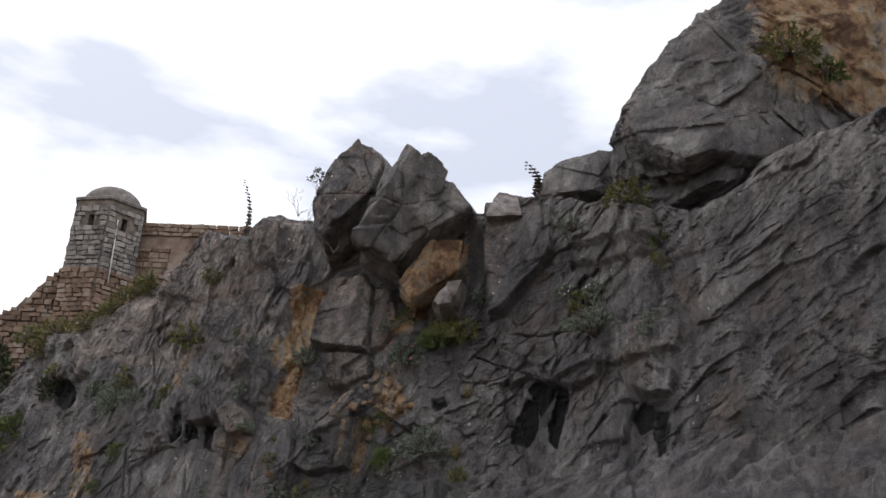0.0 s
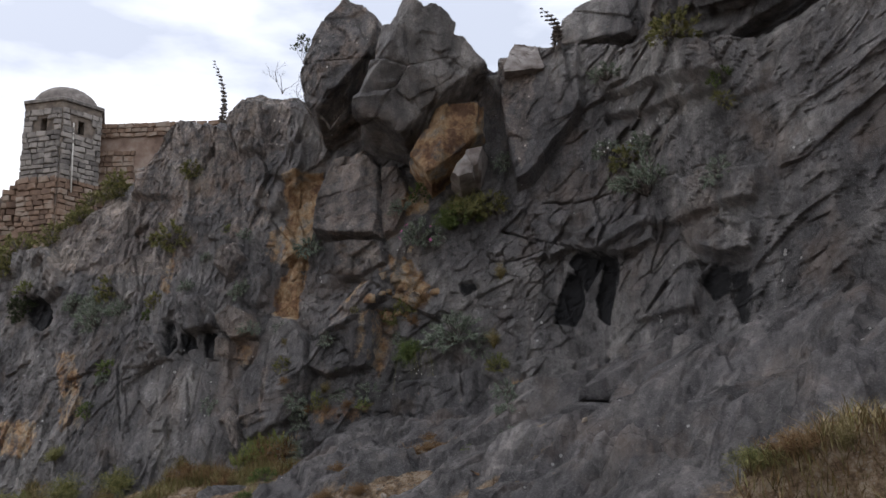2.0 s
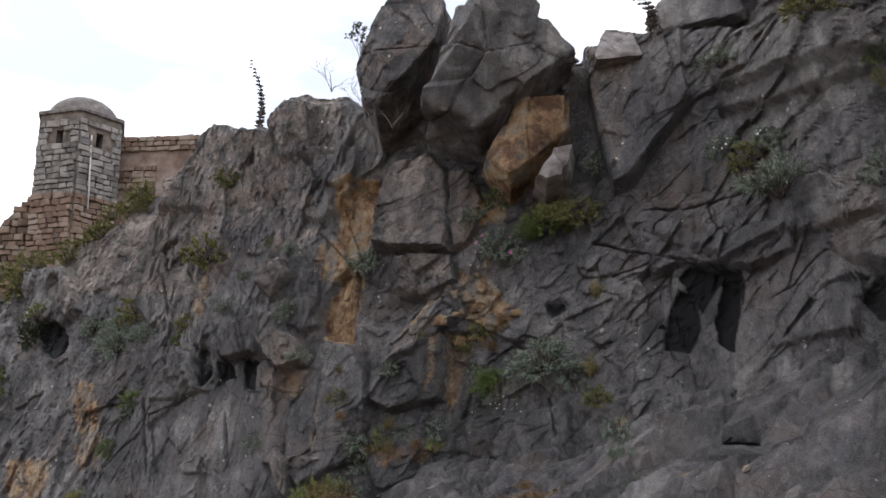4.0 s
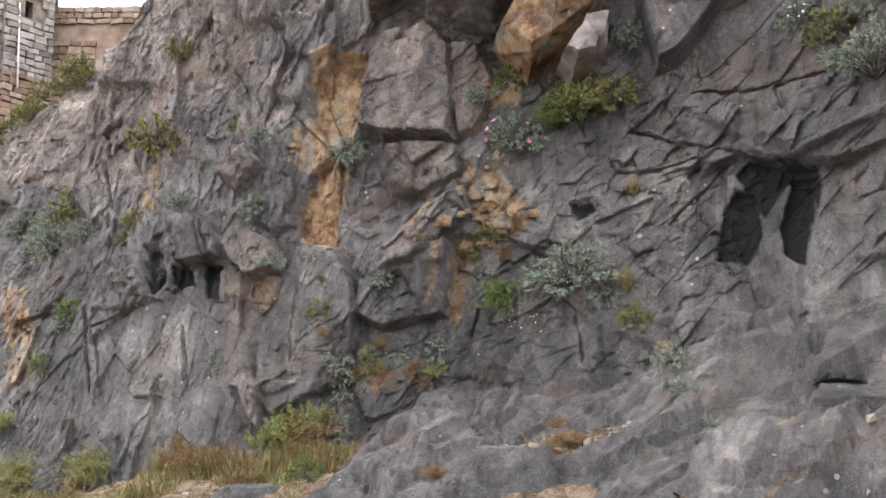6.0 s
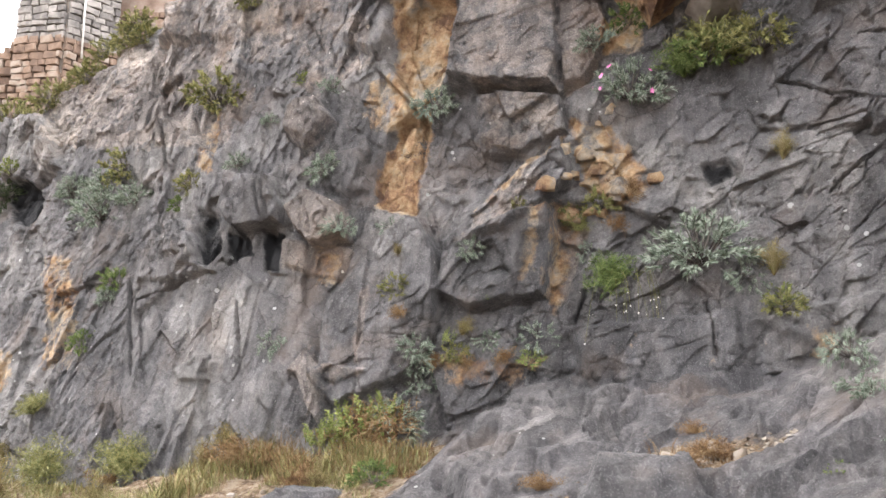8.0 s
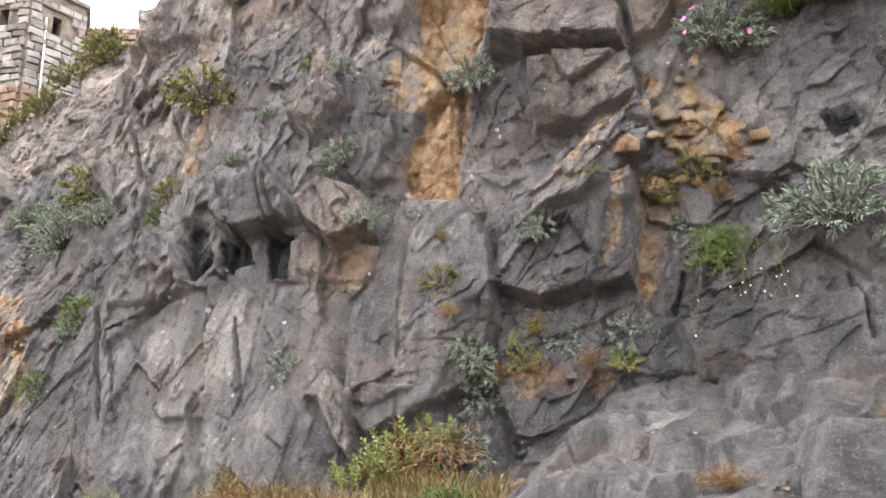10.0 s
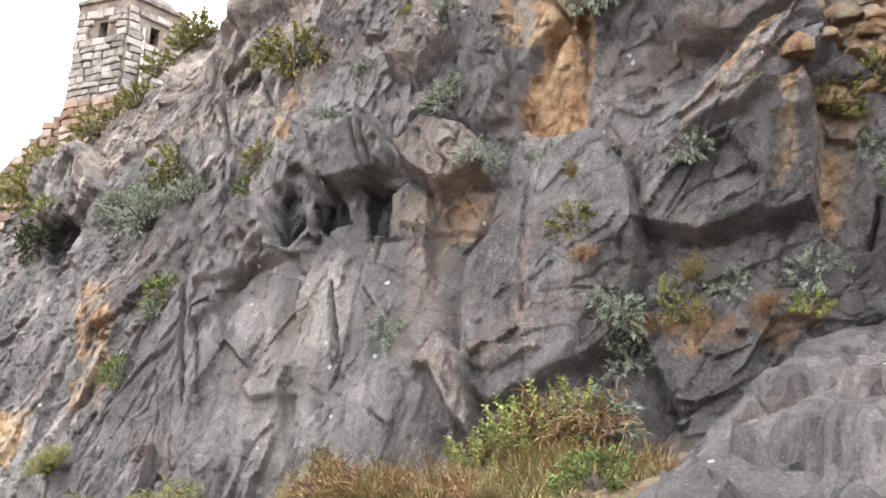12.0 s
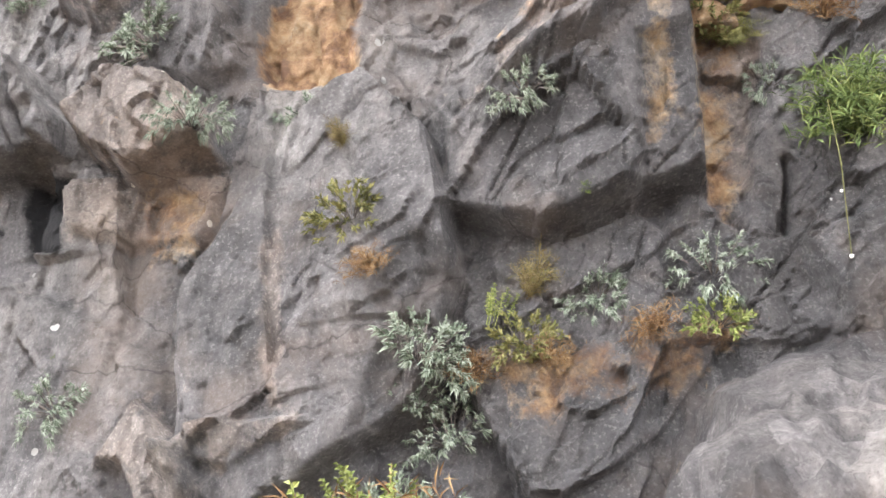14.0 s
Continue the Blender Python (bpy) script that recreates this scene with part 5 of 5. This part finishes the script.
KINDS = {
    "silver": tufted("silver_plant", 1, 70, 26, 0.16, 0.036, SILVER, "silvery felt-leaved plant rooted in a rock crevice", 0.75, 0.9, 0.3),
    "silver2": tufted("silver_plant", 2, 72, 22, 0.15, 0.03, SILVER, "silvery felt-leaved plant rooted in a rock crevice", 0.7, 1.0, 0.4, -0.6),
    "grey": tufted("shrublet", 3, 95, 18, 0.16, 0.03, SILVER, "dense grey-green shrublet growing on the cliff", 0.75, 0.95, 0.1, -0.1),
    "bush": tufted("shrub", 4, 90, 16, 0.17, 0.05, OLIVE, "olive-green shrub growing on the cliff", 0.85, 0.95, 0.1, -0.3),
    "green": tufted("shrub", 5, 70, 16, 0.18, 0.055, GREEN, "leafy green shrub growing on the cliff", 0.8, 0.95, 0.15, -0.3),
    "dark": tufted("shrub", 6, 100, 18, 0.16, 0.06, DEEP, "dark green shrub at the cliff's foot", 1.0, 0.95, 0.1, -0.3),
    "lime": tufted("shrub", 7, 80, 14, 0.16, 0.05, LIME, "rounded yellow-green cushion shrub on a ledge", 0.8, 0.95, 0.1, -0.1),
    "fern": feathery("feathery_plant", 8, 110, GREEN, "feathery bright green plant hanging on the cliff", 0.9, 0.9),
    "fernlime": feathery("feathery_plant", 9, 120, OLIVE, "feathery yellow-green plant on a rock ledge", 0.8, 1.0),
    "spurge": upright("spurge", 10, 13, LIME, "upright yellow-green spurge at the cliff's foot", 1.1),
    "hang": feathery("dead_plant", 11, 90, TWIG, "dry grey tuft hanging below a living plant", -1.2, 0.45, 0.08),
    "dry": feathery("dry_plant", 12, 60, RUSTY, "dry rusty-brown weed on stony soil", 0.6, 1.0, 0.08),
    "straw": feathery("dry_grass", 13, 60, STRAW, "tuft of dry straw-coloured grass", 1.0, 0.5, 0.06),
    "twig": branching("bare_shrub", 14, "leafless twiggy shrub on the crest", TWIG, 1.1, 5),
    "twiggy": branching("thin_shrub", 15, "thin twiggy shrub with a few leaves", TWIG, 1.0, 5, DEEP),
}
USED = set()


def grow(kind, x, z, size, out=0.0, lean=0.55, sx=1.0, label=""):
    """One plant rooted on the cliff's face."""
    p, n = on_cliff(x, z)
    return set_plant(kind, p - Vector(n) * 0.02 + Vector((0, -out, 0)), n, size, lean, sx, label)


def seat(kind, x, y, size, sx=1.0, label=""):
    """One plant rooted on the ground."""
    set_plant(kind, Vector((x, y, on_ground(x, y) - 0.01)), Vector((0, 0, 1)), size, 0.2, sx, label)


def set_plant(kind, p, n, size, lean, sx, label):
    axis = (Vector((0, 0, 1)) * (1 - lean) + Vector((n[0], n[1], max(n[2], 0))) * lean).normalized()
    turn = axis.to_track_quat("Z", "Y").to_matrix().to_4x4() @ Matrix.Rotation(random.uniform(0, 6.28), 4, "Z")
    m = Matrix.Translation(p) @ turn @ Matrix.Diagonal((size * sx, size, size, 1))
    if kind in USED:
        ob = copy_thing(KINDS[kind], m)
        ob.matrix_basis = m
    else:
        ob = KINDS[kind]
        ob.matrix_basis = m
        USED.add(kind)
    if label:
        tagged(ob, label)
    return ob


def blossoms(ob, mat, count, size, seed, label, reach=0.85):
    """Small five-petalled flowers over a plant's crown, one object each."""
    r = random.Random(seed)
    v, f = [(0, 0, 0)], []
    for k in range(10):
        a, rad = k * math.pi / 5, 1.0 if k % 2 == 0 else 0.55
        v.append((rad * math.cos(a), rad * math.sin(a), 0.35 * rad))
    f = [[0, 1 + k, 1 + (k + 1) % 10] for k in range(10)]
    me = bpy.data.meshes.new("flower")
    me.from_pydata(v, [], f)
    me.materials.append(mat)
    for _ in range(count):
        w = ball_way(r, 0.1).normalized() * reach * r.uniform(0.75, 1.05)
        fl = new("flower", me)
        fl.parent = ob
        fl.matrix_basis = Matrix.Translation((w.x, w.y, w.z * 0.85 + 0.12)) @ w.to_track_quat("Z", "Y").to_matrix().to_4x4() @ Matrix.Scale(size * r.uniform(0.7, 1.2), 4)
        tagged(fl, label)


# on the cliff, from the middle outwards, and the far slope under the tower
grow("silver", -2.01, 4.35, 0.21)
grow("hang", -2.12, 4.14, 0.31, 0.03)
grow("silver", -2.83, 3.9, 0.2)
grow("silver2", -2.27, 3.41, 0.14, 0, 0.4, 1.4)
grow("silver2", -2.65, 3.38, 0.15)
grow("silver2", -1.69, 3.18, 0.12)
grow("bush", -2.21, 2.94, 0.13)
grow("bush", -4.03, 4.8, 0.33)
grow("lime", -3.18, 4.83, 0.1)
grow("grey", -3.65, 4.1, 0.15)
grow("grey", -5.27, 4.18, 0.26)
grow("bush", -5.04, 4.3, 0.26)
grow("grey", -5.73, 4.24, 0.21)
grow("bush", -4.12, 3.98, 0.15)
grow("green", -4.23, 3.82, 0.12)
grow("green", -4.75, 3.16, 0.19)
grow("grey", -4.79, 3.05, 0.14)
grow("spurge", -3.13, 2.75, 0.03)
grow("silver2", -3.13, 2.59, 0.14)
grow("grey", -3.43, 4.47, 0.1)
grow("hang", -2.9, 4.62, 0.2)
grow("grey", -2.87, 4.66, 0.15)
grow("silver", -2.05, 2.49, 0.17)
grow("silver2", -2.02, 2.31, 0.14)
grow("silver", -2.09, 2.38, 0.11)
grow("spurge", -1.83, 2.59, 0.1)
grow("bush", -1.79, 2.5, 0.12)
grow("dry", -1.92, 2.45, 0.11)
grow("silver", -1.58, 2.59, 0.12)
grow("silver2", -1.26, 2.62, 0.15)
grow("lime", -1.3, 2.47, 0.1)
grow("dry", -1.72, 2.45, 0.12)
grow("dry", -1.47, 2.48, 0.12)
grow("straw", -1.75, 2.64, 0.15)
grow("fern", -0.78, 2.94, 0.24)
grow("bush", -1.02, 3.44, 0.12)
grow("fernlime", -0.98, 3.36, 0.13)
grow("dry", -0.76, 3.34, 0.14)
grow("silver2", -0.92, 3.17, 0.1)
grow("bush", -1.39, 3.48, 0.09)
grow("dry", -2.16, 2.77, 0.12)
grow("green", -1.58, 2.87, 0.03)
grow("straw", -2.19, 3.19, 0.1)
grow("green", -4.93, 2.65, 0.15)
blossoms(grow("grey", -0.64, 4.24, 0.3, label="grey-green shrub with a few pink flowers"), PINK_FLOWER, 7, 0.08, 5, "pink flower")
grow("fernlime", -0.09, 4.43, 0.36, 0.05, 0.35, 1.1)
grow("green", -0.18, 4.4, 0.23, 0.04, 0.3, 1.3)
grow("bush", 0.16, 4.45, 0.25, 0.04, 0.3, 1.2)
grow("fern", -0.31, 4.32, 0.25, 0.04, 0.35)
grow("grey", -0.28, 3.03, 0.37, 0, 0.6, label="large silvery-green shrub growing on the cliff face")
grow("silver2", -0.03, 2.94, 0.17)
grow("lime", 0.15, 2.82, 0.12)
grow("bush", -0.85, 3.49, 0.16)
grow("dry", -0.69, 3.56, 0.18)
grow("bush", -5.69, 6.0, 0.26)
grow("bush", -6.21, 5.78, 0.26)
grow("bush", -3.85, 5.83, 0.19)
grow("hang", 0.36, 4.94, 0.28)
grow("grey", 0.34, 4.97, 0.19)
grow("bush", -6.66, 5.56, 0.3)
grow("lime", 1.31, 2.35, 0.09)
grow("grey", -0.87, 4.61, 0.16)
grow("green", -0.64, 4.81, 0.16)
blossoms(grow("silver", 1.66, 4.72, 0.2, label="silvery shrub with small white flowers"), WHITE_FLOWER, 26, 0.06, 7, "white flower")
blossoms(grow("silver", 1.34, 4.81, 0.18, label="silvery shrub with small white flowers"), WHITE_FLOWER, 26, 0.06, 7, "white flower")
grow("bush", 1.5, 4.65, 0.19)
grow("silver2", 2.12, 4.1, 0.19)
grow("lime", -6.95, 4.66, 0.22, 0, 0.3)
grow("bush", -7.8, 5.3, 0.33)
grow("bush", -5.67, 6.2, 0.23)
grow("bush", -6.3, 5.87, 0.27)
grow("green", 2.22, 4.93, 0.14)
grow("bush", 2.21, 4.72, 0.12)
grow("bush", 1.26, 4.5, 0.03)
grow("bush", -5.33, 5.99, 0.21)
grow("dark", -9.35, 4.81, 0.58)
grow("dark", -9.28, 3.8, 0.65)
grow("dark", -9.48, 2.79, 0.8)
grow("green", -7.84, 3.45, 0.54)
grow("dark", -8.55, 2.62, 0.6)
grow("bush", -7.91, 5.57, 0.4)
grow("bush", -8.85, 5.78, 0.29)
grow("bush", -6.19, 6.02, 0.21)
grow("dark", -9.62, 5.42, 0.34)
grow("grey", -5.17, 3.87, 0.37)
grow("grey", -4.8, 3.96, 0.24)
grow("dark", -7.06, 4.44, 0.25)
grow("dark", -10.8, 3.41, 0.7)
grow("dark", -10.5, 3.79, 0.58)
grow("green", -7.58, 3.78, 0.33)
grow("dark", -8.0, 2.92, 0.44)
# the crest
for x, y, z, s, k in ((0.0, 14.7, 6.2, 0.2, "straw"), (0.1, 14.75, 6.25, 0.18, "straw"), (0.03, 14.6, 6.1, 0.14, "bush"), (1.55, 13.8, 5.95, 0.4, "grey"), (1.9, 13.4, 6.0, 0.3, "bush"), (1.3, 14.2, 6.25, 0.22, "grey"), (-6.68, 20.98, 7.28, 0.24, "bush"), (-7.22, 20.8, 7.1, 0.22, "bush"), (-6.14, 20.08, 6.83, 0.25, "bush")):
    under = CLIFF_TREE.ray_cast(Vector((x, y, 10)), Vector((0, 0, -1)))[0]
    set_plant(k, under or Vector((x, y, z)), Vector((0, -0.5, 0.8)), s, 0.3, 1.0, "")
for x, y, z, s, k in ((-2.0, 15.2, 5.85, 0.5, "twig"), (-2.6, 16.0, 6.55, 0.4, "twig"), (-1.75, 15.0, 5.6, 0.45, "twig"), (-2.12, 15.3, 6.55, 0.35, "twiggy"), (2.2, 14.6, 6.95, 0.35, "twig")):
    set_plant(k, Vector((x, y, z)), Vector((0, -0.4, 0.9)), s, 0.1, 1.0, "")
OVER_TREE = BVHTree.FromObject(overhang, bpy.context.evaluated_depsgraph_get())
for x, z, size, k in ((3.5, 6.9, 0.34, "bush"), (3.9, 6.75, 0.24, "green")):
    hit = OVER_TREE.ray_cast(Vector((x, 8, z)) - overhang.location, Vector((0, 1, 0)))
    set_plant(k, hit[0] + overhang.location, hit[1], size, 0.5, 1.1, "")
# on the slabs and the soil
seat("silver", 0.15, 13.7, 0.16)
seat("silver2", 0.18, 13.22, 0.15)
seat("green", -0.18, 13.07, 0.07)
seat("dry", -0.53, 13.71, 0.17)
seat("dry", -0.68, 13.55, 0.14)
seat("dry", -0.46, 13.5, 0.13)
seat("dry", -1.34, 13.48, 0.13)
grow("spurge", -2.47, 1.97, 0.29)
grow("spurge", -2.62, 1.92, 0.22)
grow("spurge", -2.29, 2.01, 0.21)
grow("spurge", -2.69, 1.89, 0.18)
grow("dry", -2.37, 1.94, 0.39)
grow("dry", -2.22, 1.96, 0.34)
seat("dry", -3.34, 15.21, 0.31)
seat("dry", -3.11, 15.18, 0.27)
seat("dry", -2.81, 14.91, 0.25)
seat("straw", -3.65, 15.4, 0.24)
grow("straw", -3.33, 1.86, 0.24)
grow("fernlime", -4.17, 1.72, 0.27)
grow("fernlime", -4.91, 1.65, 0.29)
seat("straw", -5.26, 16.09, 0.29)
seat("dry", -4.41, 15.66, 0.26)
grow("straw", -5.65, 1.66, 0.29)
grow("spurge", -2.53, 1.95, 0.18)
grow("spurge", -2.23, 2.06, 0.18)
seat("spurge", -2.67, 15.24, 0.11)
seat("dry", -2.3, 15.21, 0.22)
seat("green", -2.28, 14.4, 0.16)
grow("grey", -2.19, 2.08, 0.18)
seat("straw", -2.63, 14.53, 0.17)
grow("fernlime", -5.26, 2.11, 0.2)
seat("dry", -0.57, 13.71, 0.14)
seat("dry", -0.59, 13.95, 0.13)
seat("silver2", 0.15, 13.88, 0.17)
seat("silver", 0.13, 13.53, 0.11)
grow("silver2", -2.17, 1.98, 0.24)
seat("dry", -2.05, 14.3, 0.07)
grow("spurge", -2.31, 2.11, 0.18)
seat("straw", -4.97, 15.14, 0.43)
seat("straw", -4.08, 14.73, 0.3)
seat("fernlime", -5.85, 16.09, 0.39)
seat("dry", -2.78, 14.67, 0.24)
seat("green", -2.22, 13.63, 0.13)
seat("dry", -1.06, 12.95, 0.17)
seat("dry", -1.4, 13.11, 0.15)
seat("dry", 1.72, 10.55, 0.21)
seat("dry", 1.7, 10.26, 0.22)
seat("straw", 1.89, 10.16, 0.18)
seat("fernlime", 1.52, 10.34, 0.19)
for k in KINDS:
    if k not in USED:
        for o in (*KINDS[k].children_recursive, KINDS[k]):
            bpy.data.objects.remove(o)


def tall_stalk(x, y, z, height):
    """A dead flower stalk with seed pods up its length."""
    g = Leaves(77)
    pts = [Vector((0.12 * math.sin(i * 0.35) - 0.02 * i, 0, height * i / 8)) for i in range(9)]
    g.stem(pts, 0.012, 0.004)
    for i in range(1, 9):
        for k in range(3):
            at = pts[i] + Vector((0, 0, -0.05 * k))
            size = 0.075 * (1.15 - i / 10)
            for a in range(5):
                g.leaf(at, Vector((math.cos(a * 1.3 + k), math.sin(a * 1.3 + k), 0.3)), size, size * 0.7, 0)
    t = g.plant("flower_stalk", TWIG, TWIG, "tall dead flower stalk with seed pods against the sky")
    t.location = (x, y, z)


tall_stalk(-3.87, 17.3, 6.7, 1.05)
tall_stalk(0.83, 14.9, 6.4, 0.42)


# ---- grasses, chips and flowers ----
def scatter_grass(name, patches, mat, label, seed, low, high, thin=0.006):
    r = random.Random(seed)
    v, f = [], []
    for cx, cy, rx, ry, count, tall in patches:
        for _ in range(count):
            a, k = r.uniform(0, 6.28), math.sqrt(r.random())
            x, y = cx + rx * k * math.cos(a), cy + ry * k * math.sin(a)
            z = on_ground(x, y) - 0.01
            h = 0.66 * r.uniform(low, high) * tall * (0.45 + 1.1 * float(value_noise(np.array([x * 3.5]), np.array([y * 3.5]), np.array([0.0]), 5)[0]))
            b, w = r.uniform(0, 6.28), thin * r.uniform(0.6, 1.4)
            bend, dx, dy = r.uniform(0.2, 1.7) * h, math.cos(b), math.sin(b)
            i = len(v)
            v += [(x - dy * w, y + dx * w, z), (x + dy * w, y - dx * w, z), (x + dx * bend * 0.35 + dy * w * 0.7, y + dy * bend * 0.35 - dx * w * 0.7, z + h * 0.6), (x + dx * bend * 0.35 - dy * w * 0.7, y + dy * bend * 0.35 + dx * w * 0.7, z + h * 0.6), (x + dx * bend, y + dy * bend, z + h)]
            f += [[i, i + 1, i + 2, i + 3], [i + 3, i + 2, i + 4]]
    return tagged(mesh_object(name, v, f, mat, None, True), label, "grass", kind="stuff")


FOOT = [(-3.2, 15.1, 0.7, 0.35, 1600, 0.5), (-3.5, 15.1, 0.4, 0.3, 800, 0.7), (-2.8, 15.0, 0.4, 0.3, 700, 0.65), (-4.6, 15.4, 0.9, 0.45, 1900, 0.45), (-5.3, 15.7, 0.6, 0.4, 1100, 0.5), (-6.3, 16.3, 0.9, 0.5, 1500, 0.5), (-4.3, 14.9, 0.9, 0.35, 900, 0.35), (-2.6, 14.5, 0.3, 0.4, 450, 0.35), (-5.4, 15.1, 0.9, 0.5, 1300, 0.4), (-3.2, 14.6, 0.5, 0.3, 500, 0.3), (-2.3, 14.9, 0.25, 0.3, 400, 0.6), (-4.0, 15.0, 0.6, 0.35, 1500, 0.45), (-3.6, 14.4, 0.5, 0.25, 700, 0.3), (-2.5, 14.1, 0.25, 0.35, 400, 0.3), (-4.6, 14.7, 0.7, 0.4, 1300, 0.45), (-3.9, 14.5, 0.4, 0.3, 700, 0.4), (-5.6, 15.6, 0.6, 0.6, 1500, 0.55)]
scatter_grass("dry_grass", FOOT, STRAW, "dry straw-brown grass along the cliff's foot", 5, 0.1, 0.45, 0.0022)
scatter_grass("green_grass", [(a, b, c, d, e, h) for a, b, c, d, e, h in FOOT], OLIVE, "green grass among the dry stalks at the cliff's foot", 6, 0.08, 0.45, 0.0024)
scatter_grass("rusty_weeds", [(-3.2, 15.1, 0.6, 0.35, 900, 0.8), (-1.1, 12.95, 0.45, 0.25, 260, 0.2), (-0.56, 13.65, 0.3, 0.15, 160, 0.3), (-2.3, 14.9, 0.3, 0.3, 500, 0.6)], RUSTY, "rusty dead weeds on the soil", 8, 0.12, 0.45, 0.0024)


def scatter_chips():
    r = random.Random(12)
    v, f = [], []
    base, faces = rough_box(3)
    for cx, cy, rx, ry, count, big in ((-1.1, 12.95, 0.5, 0.35, 500, 0.012), (-3.2, 13.6, 1.0, 0.5, 900, 0.013), (-0.56, 13.65, 0.4, 0.2, 200, 0.018), (-2.6, 12.2, 1.0, 0.8, 600, 0.012), (0.3, 12.5, 1.0, 0.9, 40, 0.016)):
        for _ in range(count):
            a, k = r.uniform(0, 6.28), math.sqrt(r.random())
            x, y = cx + rx * k * math.cos(a), cy + ry * k * math.sin(a)
            z = on_ground(x, y)
            s = big * r.uniform(0.3, 1.0) * (2.2 if r.random() < 0.06 else 1)
            m = Matrix.Translation((x, y, z + s * 0.12)) @ Euler((r.uniform(-0.5, 0.5), r.uniform(-0.5, 0.5), r.uniform(0, 6))).to_matrix().to_4x4() @ Matrix.Diagonal((s * 1.6, s * 1.2, s * 0.6, 1))
            i = len(v)
            v += [tuple(m @ Vector(p)) for p in base]
            f += [[i + q for q in face] for face in faces]
    return tagged(mesh_object("stone_chips", v, f, GRAVEL, None, False), "loose pale limestone chips on the soil", "gravel", kind="stuff")


scatter_chips()


def hanging_stalks(x, z, seed):
    """Thin arching stalks with cream seed heads, below a feathery plant."""
    p, n = on_cliff(x, z)
    g = Leaves(seed)
    r = g.r
    heads = []
    for _ in range(6):
        end = Vector((r.uniform(-0.2, 0.25), -r.uniform(0.06, 0.14), -r.uniform(0.12, 0.4)))
        mid = Vector((end.x * 0.6, end.y * 0.9, 0.06))
        g.stem([Vector((0, 0, 0)), mid, mid.lerp(end, 0.5) + Vector((0, -0.03, 0.03)), end], 0.0022, 0.0012)
        heads += [end, mid.lerp(end, 0.6)]
    plant = g.plant("flower_stalk", OLIVE, OLIVE, "thin arching green stalks with cream seed heads", "plant")
    plant.location = p
    v, f = ring_solid([(0.001, -1), (0.6, -0.8), (1, 0), (0.6, 0.8), (0.05, 1)], 8)
    me = bpy.data.meshes.new("seed_head")
    me.from_pydata(v, [], f)
    me.materials.append(WHITE_FLOWER)
    for h in heads:
        ob = new("seed_head", me)
        ob.parent = plant
        ob.matrix_basis = Matrix.Translation(h) @ Matrix.Scale(r.uniform(0.004, 0.0065), 4)


hanging_stalks(-0.78, 2.95, 5)
hanging_stalks(-0.66, 2.97, 6)


def dry_leaf(x, y):
    v = [(0.05 * math.cos(a) * (1 + 0.2 * math.sin(3 * a)), 0.03 * math.sin(a), 0.014 * math.cos(2 * a)) for a in np.linspace(0, 2 * math.pi, 12, endpoint=False)]
    ob = mesh_object("dry_leaf", v + [(0, 0, -0.004)], [[12, k, (k + 1) % 12] for k in range(12)], RUSTY, None, True)
    ob.location, ob.rotation_euler = (x, y, on_ground(x, y) + 0.018), (0.3, 0.15, 0.6)
    tagged(ob, "curled rusty dry leaf lying on the rock", "leaf")


dry_leaf(-0.09, 12.71)
scatter_grass("dry_grass", [(1.75, 10.2, 0.4, 0.35, 1300, 0.5), (2.1, 10.0, 0.5, 0.4, 900, 0.5)], STRAW, "dry grass beside the path at the cliff's foot", 15, 0.1, 0.4, 0.003)
scatter_grass("rusty_weeds", [(1.8, 10.2, 0.4, 0.3, 700, 0.5)], RUSTY, "rusty weeds beside the path at the cliff's foot", 16, 0.1, 0.4, 0.003)
